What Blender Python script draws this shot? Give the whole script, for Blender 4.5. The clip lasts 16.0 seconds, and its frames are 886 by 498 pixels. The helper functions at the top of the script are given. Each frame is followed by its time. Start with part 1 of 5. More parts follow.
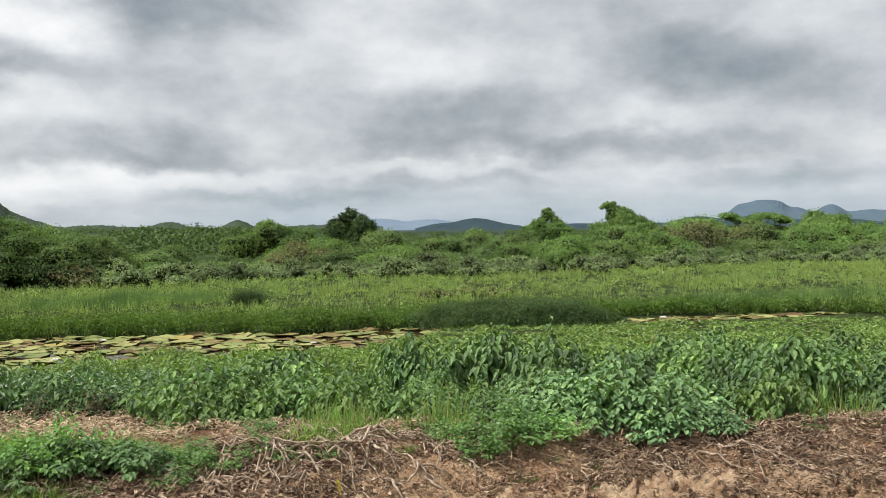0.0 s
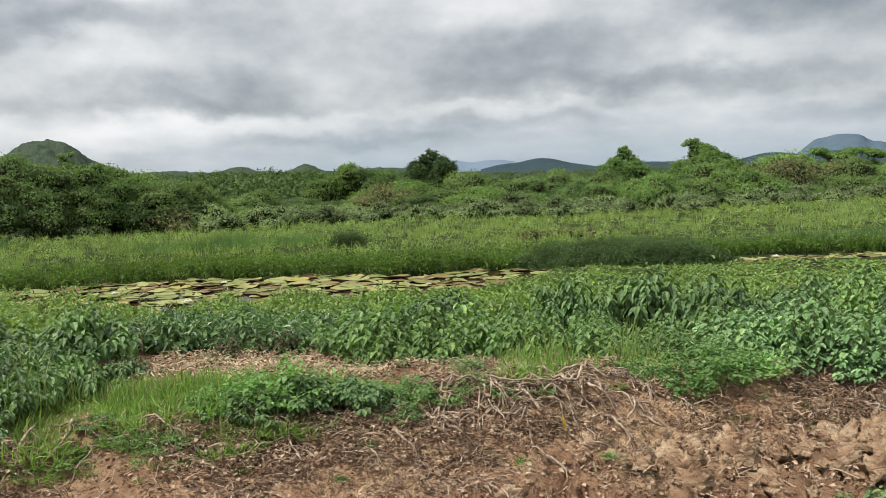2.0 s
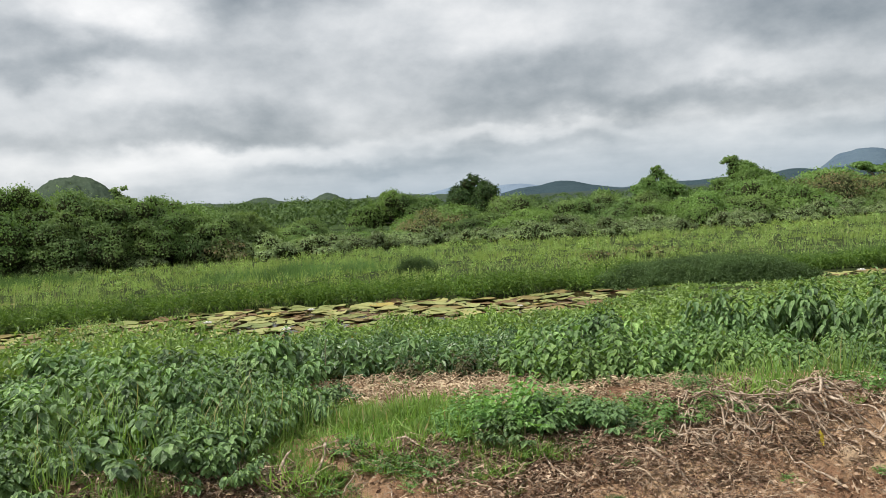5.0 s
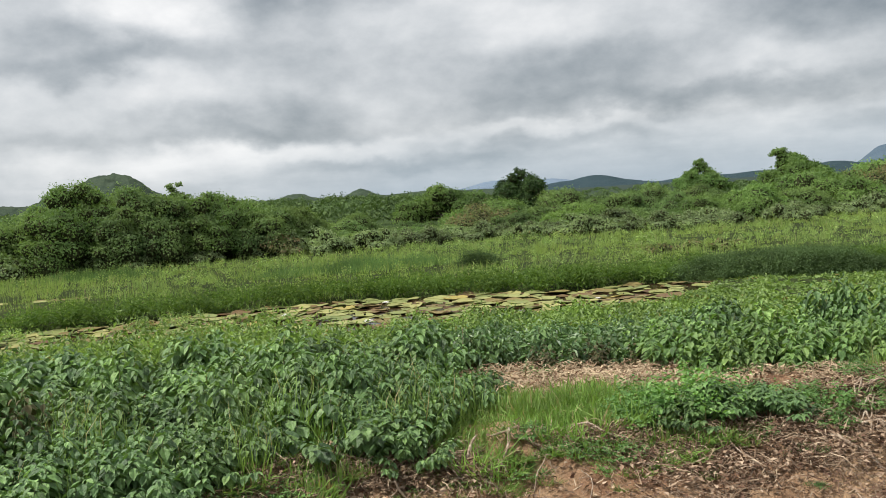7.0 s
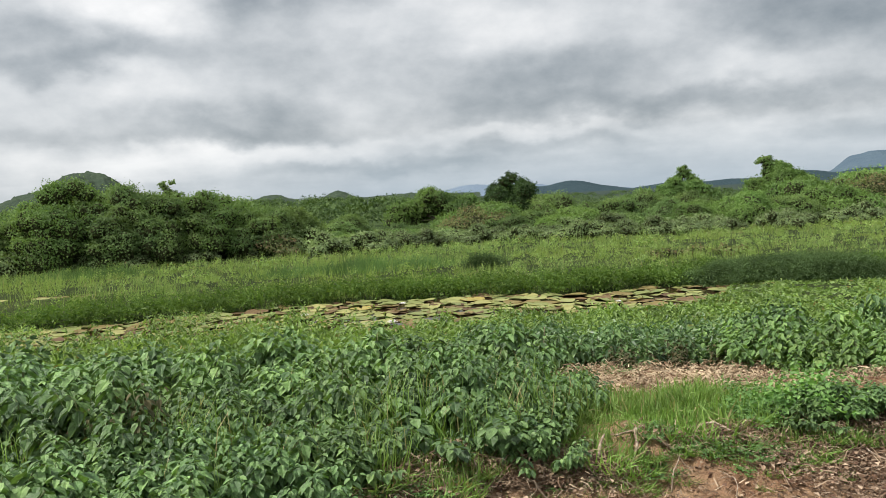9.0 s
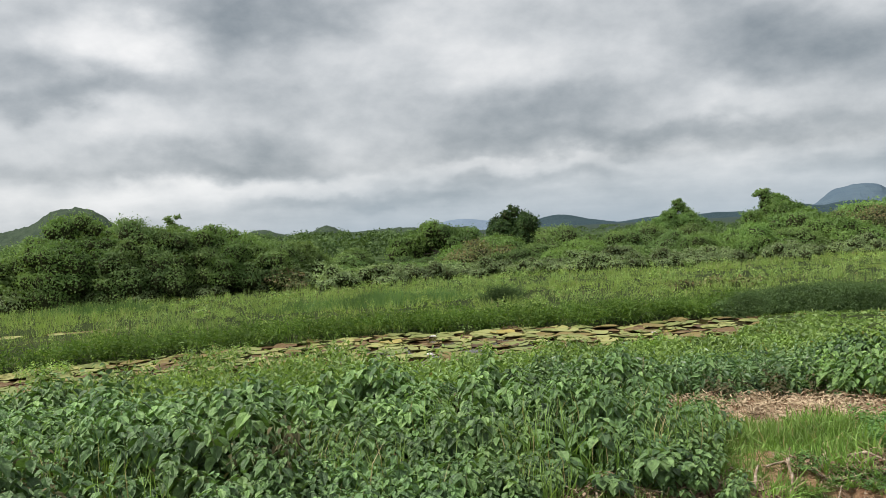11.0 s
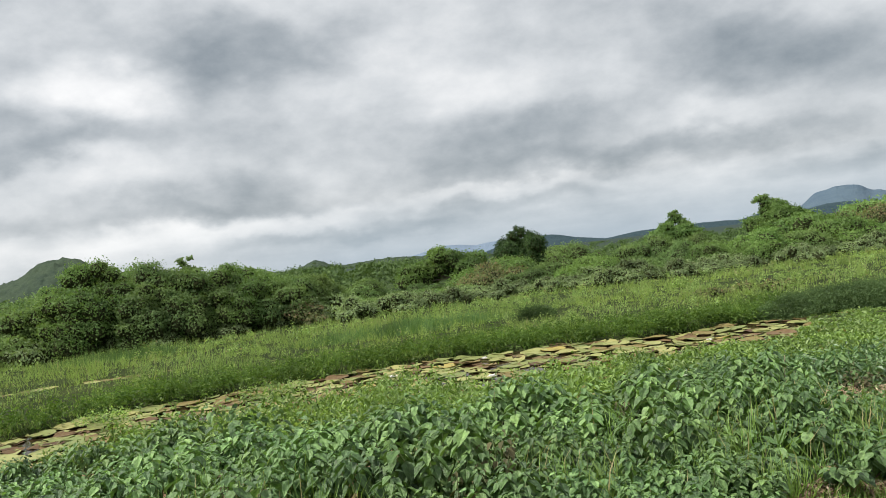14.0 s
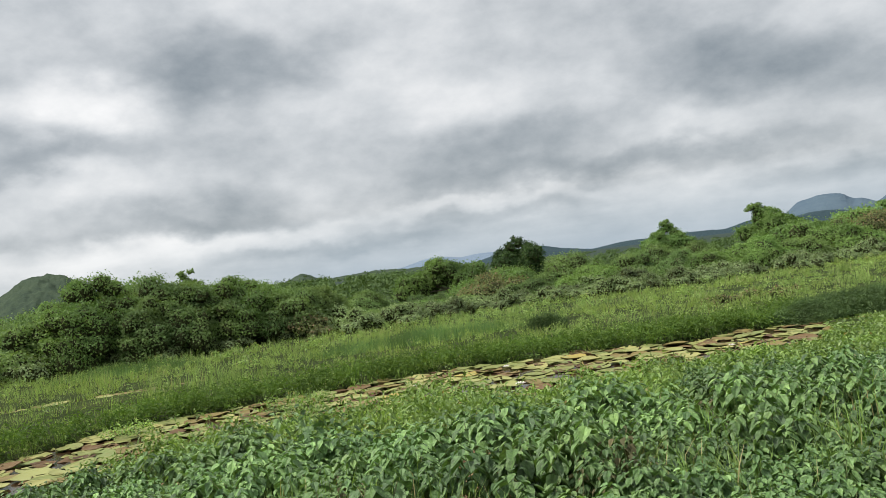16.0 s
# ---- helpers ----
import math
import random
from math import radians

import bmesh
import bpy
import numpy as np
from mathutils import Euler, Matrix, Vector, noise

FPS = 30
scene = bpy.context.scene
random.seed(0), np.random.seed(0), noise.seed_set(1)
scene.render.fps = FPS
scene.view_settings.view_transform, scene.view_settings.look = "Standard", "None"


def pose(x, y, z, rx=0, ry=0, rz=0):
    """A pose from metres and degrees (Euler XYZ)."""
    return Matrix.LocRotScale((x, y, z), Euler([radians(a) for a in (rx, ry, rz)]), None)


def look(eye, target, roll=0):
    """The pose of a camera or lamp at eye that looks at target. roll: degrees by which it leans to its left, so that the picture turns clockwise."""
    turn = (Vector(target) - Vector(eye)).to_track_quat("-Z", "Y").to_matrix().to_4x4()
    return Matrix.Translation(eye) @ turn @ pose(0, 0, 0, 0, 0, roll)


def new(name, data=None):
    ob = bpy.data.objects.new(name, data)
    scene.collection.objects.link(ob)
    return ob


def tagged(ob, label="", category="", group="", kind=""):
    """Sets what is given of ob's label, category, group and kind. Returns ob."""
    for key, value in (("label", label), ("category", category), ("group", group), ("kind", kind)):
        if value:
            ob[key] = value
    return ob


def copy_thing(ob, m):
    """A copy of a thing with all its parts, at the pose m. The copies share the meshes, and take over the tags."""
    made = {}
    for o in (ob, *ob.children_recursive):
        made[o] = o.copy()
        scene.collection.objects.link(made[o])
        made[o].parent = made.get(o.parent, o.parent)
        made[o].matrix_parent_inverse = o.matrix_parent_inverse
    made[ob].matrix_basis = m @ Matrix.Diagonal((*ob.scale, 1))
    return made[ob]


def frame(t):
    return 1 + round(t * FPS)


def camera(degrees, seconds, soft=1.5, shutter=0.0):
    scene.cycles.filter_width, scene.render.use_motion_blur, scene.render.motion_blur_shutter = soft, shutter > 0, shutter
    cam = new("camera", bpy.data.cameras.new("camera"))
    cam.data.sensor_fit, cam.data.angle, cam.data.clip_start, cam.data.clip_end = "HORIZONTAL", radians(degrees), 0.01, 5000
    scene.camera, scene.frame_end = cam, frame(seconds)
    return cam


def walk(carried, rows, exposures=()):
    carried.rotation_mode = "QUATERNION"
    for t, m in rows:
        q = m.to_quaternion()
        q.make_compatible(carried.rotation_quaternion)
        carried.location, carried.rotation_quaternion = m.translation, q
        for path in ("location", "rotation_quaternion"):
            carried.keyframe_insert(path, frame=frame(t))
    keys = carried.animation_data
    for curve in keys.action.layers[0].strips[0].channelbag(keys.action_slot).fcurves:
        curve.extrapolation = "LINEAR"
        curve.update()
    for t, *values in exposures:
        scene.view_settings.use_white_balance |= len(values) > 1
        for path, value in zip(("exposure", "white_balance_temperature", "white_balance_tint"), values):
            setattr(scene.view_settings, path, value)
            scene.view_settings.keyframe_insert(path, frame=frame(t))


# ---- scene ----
cam = camera(55.6, 16.0, soft=0.8)
PATH = [
    (0, (0.479, 0.372, 2.398), (0.332, 2.366, 2.351), -0.8),
    (0.5, (0.22, 0.365, 2.402), (-0.001, 2.352, 2.341), -1.1),
    (1, (-0.031, 0.323, 2.409), (-0.298, 2.302, 2.304), -1.6),
    (1.5, (-0.281, 0.274, 2.413), (-0.592, 2.243, 2.252), -2.2),
    (2, (-0.53, 0.233, 2.417), (-0.834, 2.201, 2.234), -1.7),
    (2.5, (-0.764, 0.201, 2.416), (-1.011, 2.18, 2.261), -1.1),
    (3, (-1.009, 0.177, 2.42), (-1.226, 2.161, 2.293), -1.2),
    (3.5, (-1.257, 0.121, 2.421), (-1.513, 2.101, 2.302), -2.1),
    (4, (-1.5, 0.101, 2.421), (-1.803, 2.074, 2.3), -2.9),
    (6.5, (-2.679, -0.087, 2.413), (-3.081, 1.868, 2.292), -3.2),
    (7, (-2.911, -0.143, 2.414), (-3.339, 1.806, 2.287), -3.6),
    (7.5, (-3.146, -0.212, 2.419), (-3.58, 1.736, 2.293), -3.9),
    (8, (-3.375, -0.246, 2.42), (-3.804, 1.703, 2.284), -3.9),
    (10.5, (-4.607, -0.252, 2.395), (-4.893, 1.726, 2.331), -1.2),
    (11, (-4.833, -0.29, 2.402), (-5.173, 1.68, 2.36), -3.0),
    (11.5, (-5.064, -0.309, 2.4), (-5.435, 1.656, 2.366), -4.4),
    (12, (-5.283, -0.337, 2.395), (-5.644, 1.63, 2.363), -4.9),
    (12.5, (-5.493, -0.37, 2.399), (-5.843, 1.599, 2.367), -5.7),
    (13, (-5.7, -0.376, 2.395), (-6.043, 1.595, 2.374), -6.2),
    (13.5, (-5.902, -0.401, 2.396), (-6.225, 1.572, 2.395), -6.5),
    (14, (-6.094, -0.459, 2.399), (-6.402, 1.517, 2.419), -6.6),
    (14.5, (-6.288, -0.482, 2.399), (-6.586, 1.495, 2.436), -6.8),
    (15, (-6.48, -0.523, 2.401), (-6.774, 1.455, 2.442), -7.2),
    (15.5, (-6.671, -0.567, 2.403), (-6.956, 1.412, 2.446), -7.3),
    (16, (-6.853, -0.6, 2.413), (-7.125, 1.381, 2.458), -7.2),
]
EXPOSURE = ((0, .48), (1, .48), (1.5, .40), (2, .45), (2.5, .5), (4, .5), (6.5, .44), (8, .47), (10.5, .48), (11, .38), (11.5, .40), (12, .43), (13, .47), (14, .5), (14.5, .42), (15, .38), (16, .45))
walk(cam, [(t, look(eye, target, roll)) for t, eye, target, roll in PATH], EXPOSURE)

# ---------------------------------------------------------------- sky and sun
rng = np.random.default_rng(7)


def nodes_of(owner):
    owner.use_nodes = True
    tree = owner.node_tree
    tree.nodes.clear()
    return tree


def node(tree, kind, inputs=(), operation=""):
    n = tree.nodes.new(kind)
    if operation:
        n.operation = operation
    for key, value in dict(inputs).items():
        if isinstance(value, bpy.types.NodeSocket):
            tree.links.new(value, n.inputs[key])
        else:
            n.inputs[key].default_value = value
    return n


def mathn(tree, op, a, b=0.0, c=0.0):
    return node(tree, "ShaderNodeMath", {0: a, 1: b, 2: c}, operation=op).outputs[0]


def ramp(tree, fac, stops, mode="LINEAR"):
    n = node(tree, "ShaderNodeValToRGB", {"Fac": fac})
    n.color_ramp.interpolation = mode
    el = n.color_ramp.elements
    while len(el) < len(stops):
        el.new(0.5)
    for e, (p, c) in zip(el, stops):
        e.position, e.color = p, (*c, 1)
    return n.outputs["Color"]


def mixc(tree, fac, a, b, blend="MIX"):
    n = node(tree, "ShaderNodeMix")
    n.data_type, n.blend_type = "RGBA", blend
    for sock, value in ((n.inputs[0], fac), (n.inputs[6], a), (n.inputs[7], b)):
        if isinstance(value, bpy.types.NodeSocket):
            tree.links.new(value, sock)
        else:
            sock.default_value = value if not isinstance(value, tuple) else (*value, 1)
    return n.outputs[2]


SUN_AZ, SUN_EL = -110.0, 55.0
world = bpy.data.worlds.new("overcast_sky")
scene.world = world
T = nodes_of(world)
way = node(T, "ShaderNodeTexCoord").outputs["Generated"]
sep = node(T, "ShaderNodeSeparateXYZ", {0: way})
DEG = 180 / math.pi
az = mathn(T, "MULTIPLY", mathn(T, "ARCTAN2", sep.outputs[0], sep.outputs[1]), DEG)
el = mathn(T, "MULTIPLY", mathn(T, "ARCSINE", sep.outputs[2]), DEG)
# lumps of cloud, rather wider than high
def billow(scale, detail, rough, shift=0.0, out="Fac", flat=1.65):
    v = node(T, "ShaderNodeVectorMath", {0: way, 1: (scale, scale, scale * flat), 2: (shift, shift * .7, shift)}, operation="MULTIPLY_ADD").outputs[0]
    return node(T, "ShaderNodeTexNoise", {"Vector": v, "Scale": 1.0, "Detail": detail, "Roughness": rough}).outputs[out]


def bend(scale, detail, shift, amount):
    v = node(T, "ShaderNodeVectorMath", {0: billow(scale, detail, 0.5, shift, "Color"), 1: (0.5, 0.5, 0.5)}, operation="SUBTRACT").outputs[0]
    return node(T, "ShaderNodeVectorMath", {0: v, 1: amount}, operation="MULTIPLY").outputs[0]


spot = node(T, "ShaderNodeCombineXYZ", {0: az, 1: el, 2: 0.0}).outputs[0]
for fray in (bend(6.0, 2.0, 3.0, (6.0, 2.4, 0.0)), bend(15.0, 6.0, 8.0, (5.0, 3.2, 0.0))):
    spot = node(T, "ShaderNodeVectorMath", {0: spot, 1: fray}, operation="ADD").outputs[0]


def cloud(total, azimuth, height, wide, high, amount):
    """Adds one soft bank of cloud (degrees) to the deck's brightness."""
    m = node(T, "ShaderNodeMapping", {0: spot, 1: (azimuth, height, 0), 3: (wide, high, 1)})
    m.vector_type = "TEXTURE"
    g = node(T, "ShaderNodeTexGradient", {0: m.outputs[0]})
    g.gradient_type = "SPHERICAL"
    soft = node(T, "ShaderNodeMapRange", {0: g.outputs["Fac"], 1: 0.0, 2: 0.85, 3: 0.0, 4: amount})
    soft.interpolation_type = "SMOOTHSTEP"
    return mathn(T, "ADD", soft.outputs[0], total)


lum = mathn(T, "MULTIPLY_ADD", billow(5.5, 3.0, 0.5), 0.40, 0.475)
lum = mathn(T, "ADD", lum, mathn(T, "MULTIPLY_ADD", billow(12.0, 8.0, 0.58, 5.0), 0.56, -0.28))
streaks = mathn(T, "MULTIPLY_ADD", billow(6.0, 5.0, 0.5, 2.0, "Fac", 7.0), 0.5, -0.25)
lum = mathn(T, "MULTIPLY_ADD", streaks, node(T, "ShaderNodeMapRange", {0: el, 1: 2.0, 2: 6.0, 3: 1.0, 4: 0.0}).outputs[0], lum)
# dark lumps with their shaded undersides
for bank in ((-35, 10.3, 9.5, 2.6, -.22), (-35, 9.3, 8, 1.3, -.12), (-21, 14.6, 11, 3.6, -.28), (-19.5, 9.4, 10, 3.4, -.17),
             (-24, 5.7, 12.5, 2.2, -.21), (-24, 4.7, 11, 1.2, -.15), (-1.0, 7.2, 15, 3.2, -.20), (-1, 5.5, 15, 1.4, -.15)):
    lum = cloud(lum, *bank)
for bank in ((11, 5.3, 12, 1.7, -.20), (12.5, 10.8, 10, 3.0, -.28), (22, 8.6, 10, 3.6, -.18), (-14, 2.2, 14, .9, -.15), (-3, 3.3, 15, .8, -.10),
             (-36, 4.6, 7, 1.2, -.10), (18, 3.0, 14, 1.0, -.12), (8, 14.5, 15, 4, -.10)):
    lum = cloud(lum, *bank)
# gaps that let the light through
for bank in ((-30.5, 12.8, 6.5, 3.0, .36), (-29.5, 7.5, 6.5, 2.3, .14), (-22, 3.5, 17, 1.2, .20), (-32, 2.4, 11, 1.6, .20), (-7, 4.2, 13, .8, .13),
             (-4, 10.9, 8, 2.6, .12), (9, 7.5, 9, 1.5, .11), (-13.5, 12.2, 6, 3.2, .10)):
    lum = cloud(lum, *bank)
tone = ramp(T, lum, ((0.0, (.165, .204, .238)), (0.22, (.238, .278, .312)), (0.45, (.432, .468, .498)), (0.70, (.682, .708, .730)), (1.0, (.99, .99, .99))))
veil = node(T, "ShaderNodeMapRange", {0: el, 1: 0.0, 2: 4.5, 3: 0.75, 4: 0.0}).outputs[0]
east = node(T, "ShaderNodeMapRange", {0: az, 1: -34.0, 2: -14.0, 3: 0.35, 4: 1.0}).outputs[0]
tone = mixc(T, mathn(T, "MULTIPLY", veil, east), tone, (.395, .50, .60))
# overcast: the deck brightens towards the zenith
lift = node(T, "ShaderNodeMapRange", {0: el, 1: 17.0, 2: 60.0, 3: 1.0, 4: 1.55}).outputs[0]
tone = mixc(T, 1.0, tone, node(T, "ShaderNodeCombineXYZ", {0: lift, 1: lift, 2: lift}).outputs[0], "MULTIPLY")
sky = node(T, "ShaderNodeTexSky")
sky.sky_type, sky.sun_disc, sky.sun_elevation, sky.sun_rotation = "NISHITA", False, radians(SUN_EL), radians(SUN_AZ)
clear = node(T, "ShaderNodeBackground", {"Color": sky.outputs[0], "Strength": 0.1})
deckb = node(T, "ShaderNodeBackground", {"Color": tone, "Strength": 0.72})
both = node(T, "ShaderNodeMixShader", {0: 0.95, 1: clear.outputs[0], 2: deckb.outputs[0]})
node(T, "ShaderNodeOutputWorld", {0: both.outputs[0]})

lamp = bpy.data.lights.new("sun", "SUN")
lamp.energy, lamp.angle, lamp.color = 3.7, radians(6), (1.0, 0.955, 0.895)
sun = new("sun", lamp)
sun.matrix_world = look((0, 0, 60), Vector((0, 0, 60)) - Vector((math.sin(radians(SUN_AZ)) * math.cos(radians(SUN_EL)), math.cos(radians(SUN_AZ)) * math.cos(radians(SUN_EL)), math.sin(radians(SUN_EL)))))


# ---------------------------------------------------------------- materials
def surface(name, colour, rough=0.8, bump=None, trans=0.0, spec=0.3, trans_colour=None):
    """colour, bump: functions of the node tree that give a socket. trans: share of light let through, for leaves."""
    m = bpy.data.materials.new(name)
    t = nodes_of(m)
    col = colour(t)
    p = node(t, "ShaderNodeBsdfPrincipled", {"Base Color": col, "Roughness": rough, "Specular IOR Level": spec})
    if bump:
        h, strength, dist = bump(t)
        b = node(t, "ShaderNodeBump", {"Height": h, "Strength": strength, "Distance": dist})
        t.links.new(b.outputs[0], p.inputs["Normal"])
    out = p.outputs[0]
    if trans:
        tc = mixc(t, 1.0, col, trans_colour or (1.5, 1.6, 0.7), "MULTIPLY")
        tr = node(t, "ShaderNodeBsdfTranslucent", {"Color": tc})
        out = node(t, "ShaderNodeMixShader", {0: trans, 1: out, 2: tr.outputs[0]}).outputs[0]
    node(t, "ShaderNodeOutputMaterial", {0: out})
    return m


def place(t, scale=1.0, detail=4.0, rough=0.55, dist=0.0):
    pos = node(t, "ShaderNodeNewGeometry").outputs["Position"]
    return node(t, "ShaderNodeTexNoise", {"Vector": pos, "Scale": scale, "Detail": detail, "Roughness": rough, "Distortion": dist}).outputs["Fac"]


def foliage(name, dark, mid, light, rough=0.5, trans=0.28, patch=0.5, odd=None, spec=0.35, grain=0.0, drift=None):
    """Leaves: each island its own tint, patches of the stand another."""
    def colour(t):
        r = node(t, "ShaderNodeNewGeometry").outputs["Random Per Island"]
        c = ramp(t, r, ((0.0, dark), (0.5, mid), (1.0, light)))
        big = place(t, patch, 3.0)
        c = mixc(t, node(t, "ShaderNodeMapRange", {0: big, 1: 0.35, 2: 0.7, 3: 0.0, 4: 0.45}).outputs[0], c, mid)
        o = node(t, "ShaderNodeObjectInfo").outputs["Random"]
        v = mathn(t, "MULTIPLY_ADD", o, 0.5, 0.75)
        v = mathn(t, "MULTIPLY", v, node(t, "ShaderNodeMapRange", {0: place(t, patch * 2.6, 3.0), 1: 0.3, 2: 0.7, 3: 0.72, 4: 1.3}).outputs[0])
        c = mixc(t, 1.0, c, node(t, "ShaderNodeCombineXYZ", {0: v, 1: v, 2: v}).outputs[0], "MULTIPLY")
        if grain:
            f = node(t, "ShaderNodeMapRange", {0: place(t, grain, 3.0, 0.6), 1: 0.3, 2: 0.7, 3: 0.62, 4: 1.38}).outputs[0]
            c = mixc(t, 1.0, c, node(t, "ShaderNodeCombineXYZ", {0: f, 1: f, 2: f}).outputs[0], "MULTIPLY")
            c = mixc(t, mathn(t, "MULTIPLY", mathn(t, "FRACT", mathn(t, "MULTIPLY", o, 7.3)), 0.35), c, mixc(t, 1.0, c, (1.25, 1.05, .8), "MULTIPLY"))
        if drift:
            c = mixc(t, node(t, "ShaderNodeMapRange", {0: place(t, drift[0], 3.0, .6), 1: .42, 2: .62, 3: 0, 4: drift[2]}).outputs[0], c, drift[1])
        if odd:
            share, tint = odd
            c = mixc(t, mathn(t, "LESS_THAN", mathn(t, "FRACT", mathn(t, "MULTIPLY", r, 37.7)), share), c, tint)
        return c
    return surface(name, colour, rough, (lambda t: (place(t, grain * 1.6, 3.0, 0.6), 0.8, 0.012)) if grain else None, trans, spec)


M_SHRUB = foliage("broad_leaf", (.032, .068, .024), (.096, .182, .058), (.188, .306, .104), 0.47, 0.15, 0.5, None, 0.38, 38.0)
M_SHRUB4 = foliage("light_leaf", (.048, .104, .030), (.128, .232, .066), (.225, .350, .115), 0.48, 0.2, 0.5, None, 0.35, 38.0)
M_SHRUB3 = foliage("dense_leaf", (.050, .112, .044), (.128, .242, .092), (.215, .350, .145), 0.48, 0.14, 0.9, None, 0.38, 38.0)
M_SHRUB2 = foliage("narrow_leaf", (.030, .068, .024), (.078, .146, .048), (.165, .255, .095), 0.42, 0.2, 0.8, None, .45)
M_WITHER = foliage("withered_brown_leaf", (.046, .050, .024), (.088, .082, .040), (.150, .130, .066), 0.7, 0.10, 0.8, (0.3, (.07, .12, .045)), .15)
M_CARPET = foliage("carpet_leaf", (.064, .116, .026), (.172, .268, .066), (.280, .385, .110), 0.5, 0.28, 0.35, (0.015, (.25, .20, .07)), .4)
M_FERN = foliage("fine_leaf", (.072, .152, .042), (.118, .226, .060), (.185, .312, .096), 0.5, 0.3, 1.0)
M_GRASS = foliage("bright_grass", (.105, .190, .042), (.180, .300, .070), (.265, .390, .110), 0.55, 0.3, 1.6, (0.09, (.36, .31, .16)), .2, drift=(1.1, (.185, .245, .080), .6))
M_MEADOW = foliage("meadow_grass", (.130, .208, .076), (.205, .292, .100), (.290, .376, .140), 0.65, 0.3, 0.22, (0.04, (.32, .31, .16)), .05, drift=(.13, (.275, .355, .095), .6))
M_REED = foliage("waterside_grass", (.060, .118, .026), (.110, .188, .040), (.170, .260, .060), 0.6, 0.3, 0.4, None, .12)
M_DARKGRASS = foliage("dark_feathery_leaf", (.046, .078, .032), (.070, .112, .044), (.100, .150, .058), 0.65, 0.2, 0.4, None, .12)
M_FEATHER = foliage("feathery_grass", (.092, .168, .064), (.126, .212, .076), (.172, .262, .094), 0.65, 0.25, 0.3, None, .1)
M_FRINGE = foliage("fringe_leaf", (.105, .152, .066), (.168, .228, .098), (.240, .305, .138), 0.55, 0.22, 0.15, None, .25)
M_BUSH = foliage("bush_leaf", (.080, .138, .052), (.118, .188, .068), (.168, .246, .092), 0.6, 0.25, 0.25, None, .12, drift=(.3, (.184, .256, .080), .6))
M_VINE = foliage("vine_leaf", (.084, .152, .044), (.122, .208, .058), (.172, .272, .080), 0.55, 0.27, 0.25, None, .2, drift=(.3, (.178, .268, .070), .6))
M_DARKTREE = foliage("dark_tree_leaf", (.018, .038, .012), (.034, .066, .019), (.064, .108, .031), 0.55, 0.18, 0.4, None, .15)
M_BROWNBUSH = foliage("withered_leaf", (.098, .124, .044), (.150, .180, .060), (.205, .235, .085), 0.7, 0.2, 0.3, (0.22, (.20, .15, .075)))
# distant leaves, lightened and blued so the colour carries some haze
M_FOREST = foliage("hazed_forest_leaf", (.062, .108, .040), (.098, .158, .054), (.142, .208, .074), 0.7, 0.15, 0.09, None, .15)
M_LITTER = foliage("dry_litter", (.15, .097, .063), (.28, .195, .130), (.45, .340, .240), 0.85, 0.0, 1.2, (0.2, (.13, .075, .05)), 0.15)
M_HAY = foliage("pale_dead_grass", (.18, .125, .075), (.34, .255, .160), (.56, .45, .30), 0.85, 0.0, 1.2, (0.15, (.20, .12, .075)), 0.15)
M_STRAW = foliage("dry_stalks", (.10, .064, .042), (.23, .158, .102), (.52, .405, .28), 0.85, 0.0, 1.2, (0.25, (.12, .07, .045)), 0.15)


def dirt_colour(t):
    c = ramp(t, place(t, 1.1, 6.0, 0.6), ((.33, (.17, .088, .053)), (.45, (.40, .232, .137)), (.58, (.66, .440, .262))))
    c = mixc(t, node(t, "ShaderNodeMapRange", {0: place(t, 14.0, 5.0, 0.65), 1: .52, 2: .68, 3: 0, 4: .7}).outputs[0], c, (.085, .044, .028))
    c = mixc(t, node(t, "ShaderNodeMapRange", {0: place(t, 5.0, 6.0, 0.65, 1.5), 1: .50, 2: .60, 3: 0, 4: .8}).outputs[0], c, (.52, .33, .19))
    return mixc(t, node(t, "ShaderNodeMapRange", {0: place(t, 55.0, 3.0, 0.6), 1: .56, 2: .66, 3: 0, 4: .7}).outputs[0], c, (.46, .345, .24))


def ground_colour(t):
    """Bare red earth on the bank by the path, mud and green sward past it, darkened for the shade of the plants."""
    pos = node(t, "ShaderNodeSeparateXYZ", {0: node(t, "ShaderNodeNewGeometry").outputs["Position"]})
    edge = mathn(t, "ADD", pos.outputs[1], mathn(t, "MULTIPLY_ADD", place(t, 0.9, 4.0), 2.2, -1.1))
    bank = node(t, "ShaderNodeMapRange", {0: edge, 1: 7.6, 2: 8.4, 3: 0.0, 4: 1.0}).outputs[0]
    # sward tones kept dark: shade under the plants is in the colour
    green = ramp(t, place(t, 0.35, 6.0, 0.65), ((.3, (.034, .046, .018)), (.55, (.055, .075, .025)), (.75, (.085, .100, .036))))
    scrub = ramp(t, place(t, 0.12, 6.0, 0.7), ((.35, (.030, .052, .018)), (.65, (.070, .105, .034))))
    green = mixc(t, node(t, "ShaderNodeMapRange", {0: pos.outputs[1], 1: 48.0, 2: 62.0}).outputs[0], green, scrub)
    # far flats fade to the ridge's bluish tint, haze painted by distance
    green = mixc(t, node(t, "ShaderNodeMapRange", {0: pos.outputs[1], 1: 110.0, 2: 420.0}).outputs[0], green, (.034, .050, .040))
    return mixc(t, bank, dirt_colour(t), green)


def ground_bump(t):
    h = mathn(t, "ADD", place(t, 22.0, 8.0, 0.7), mathn(t, "MULTIPLY", place(t, 90.0, 4.0, 0.6), 0.4))
    return h, 1.0, 0.09


M_GROUND = surface("earth", ground_colour, 0.95, ground_bump, spec=0.05)


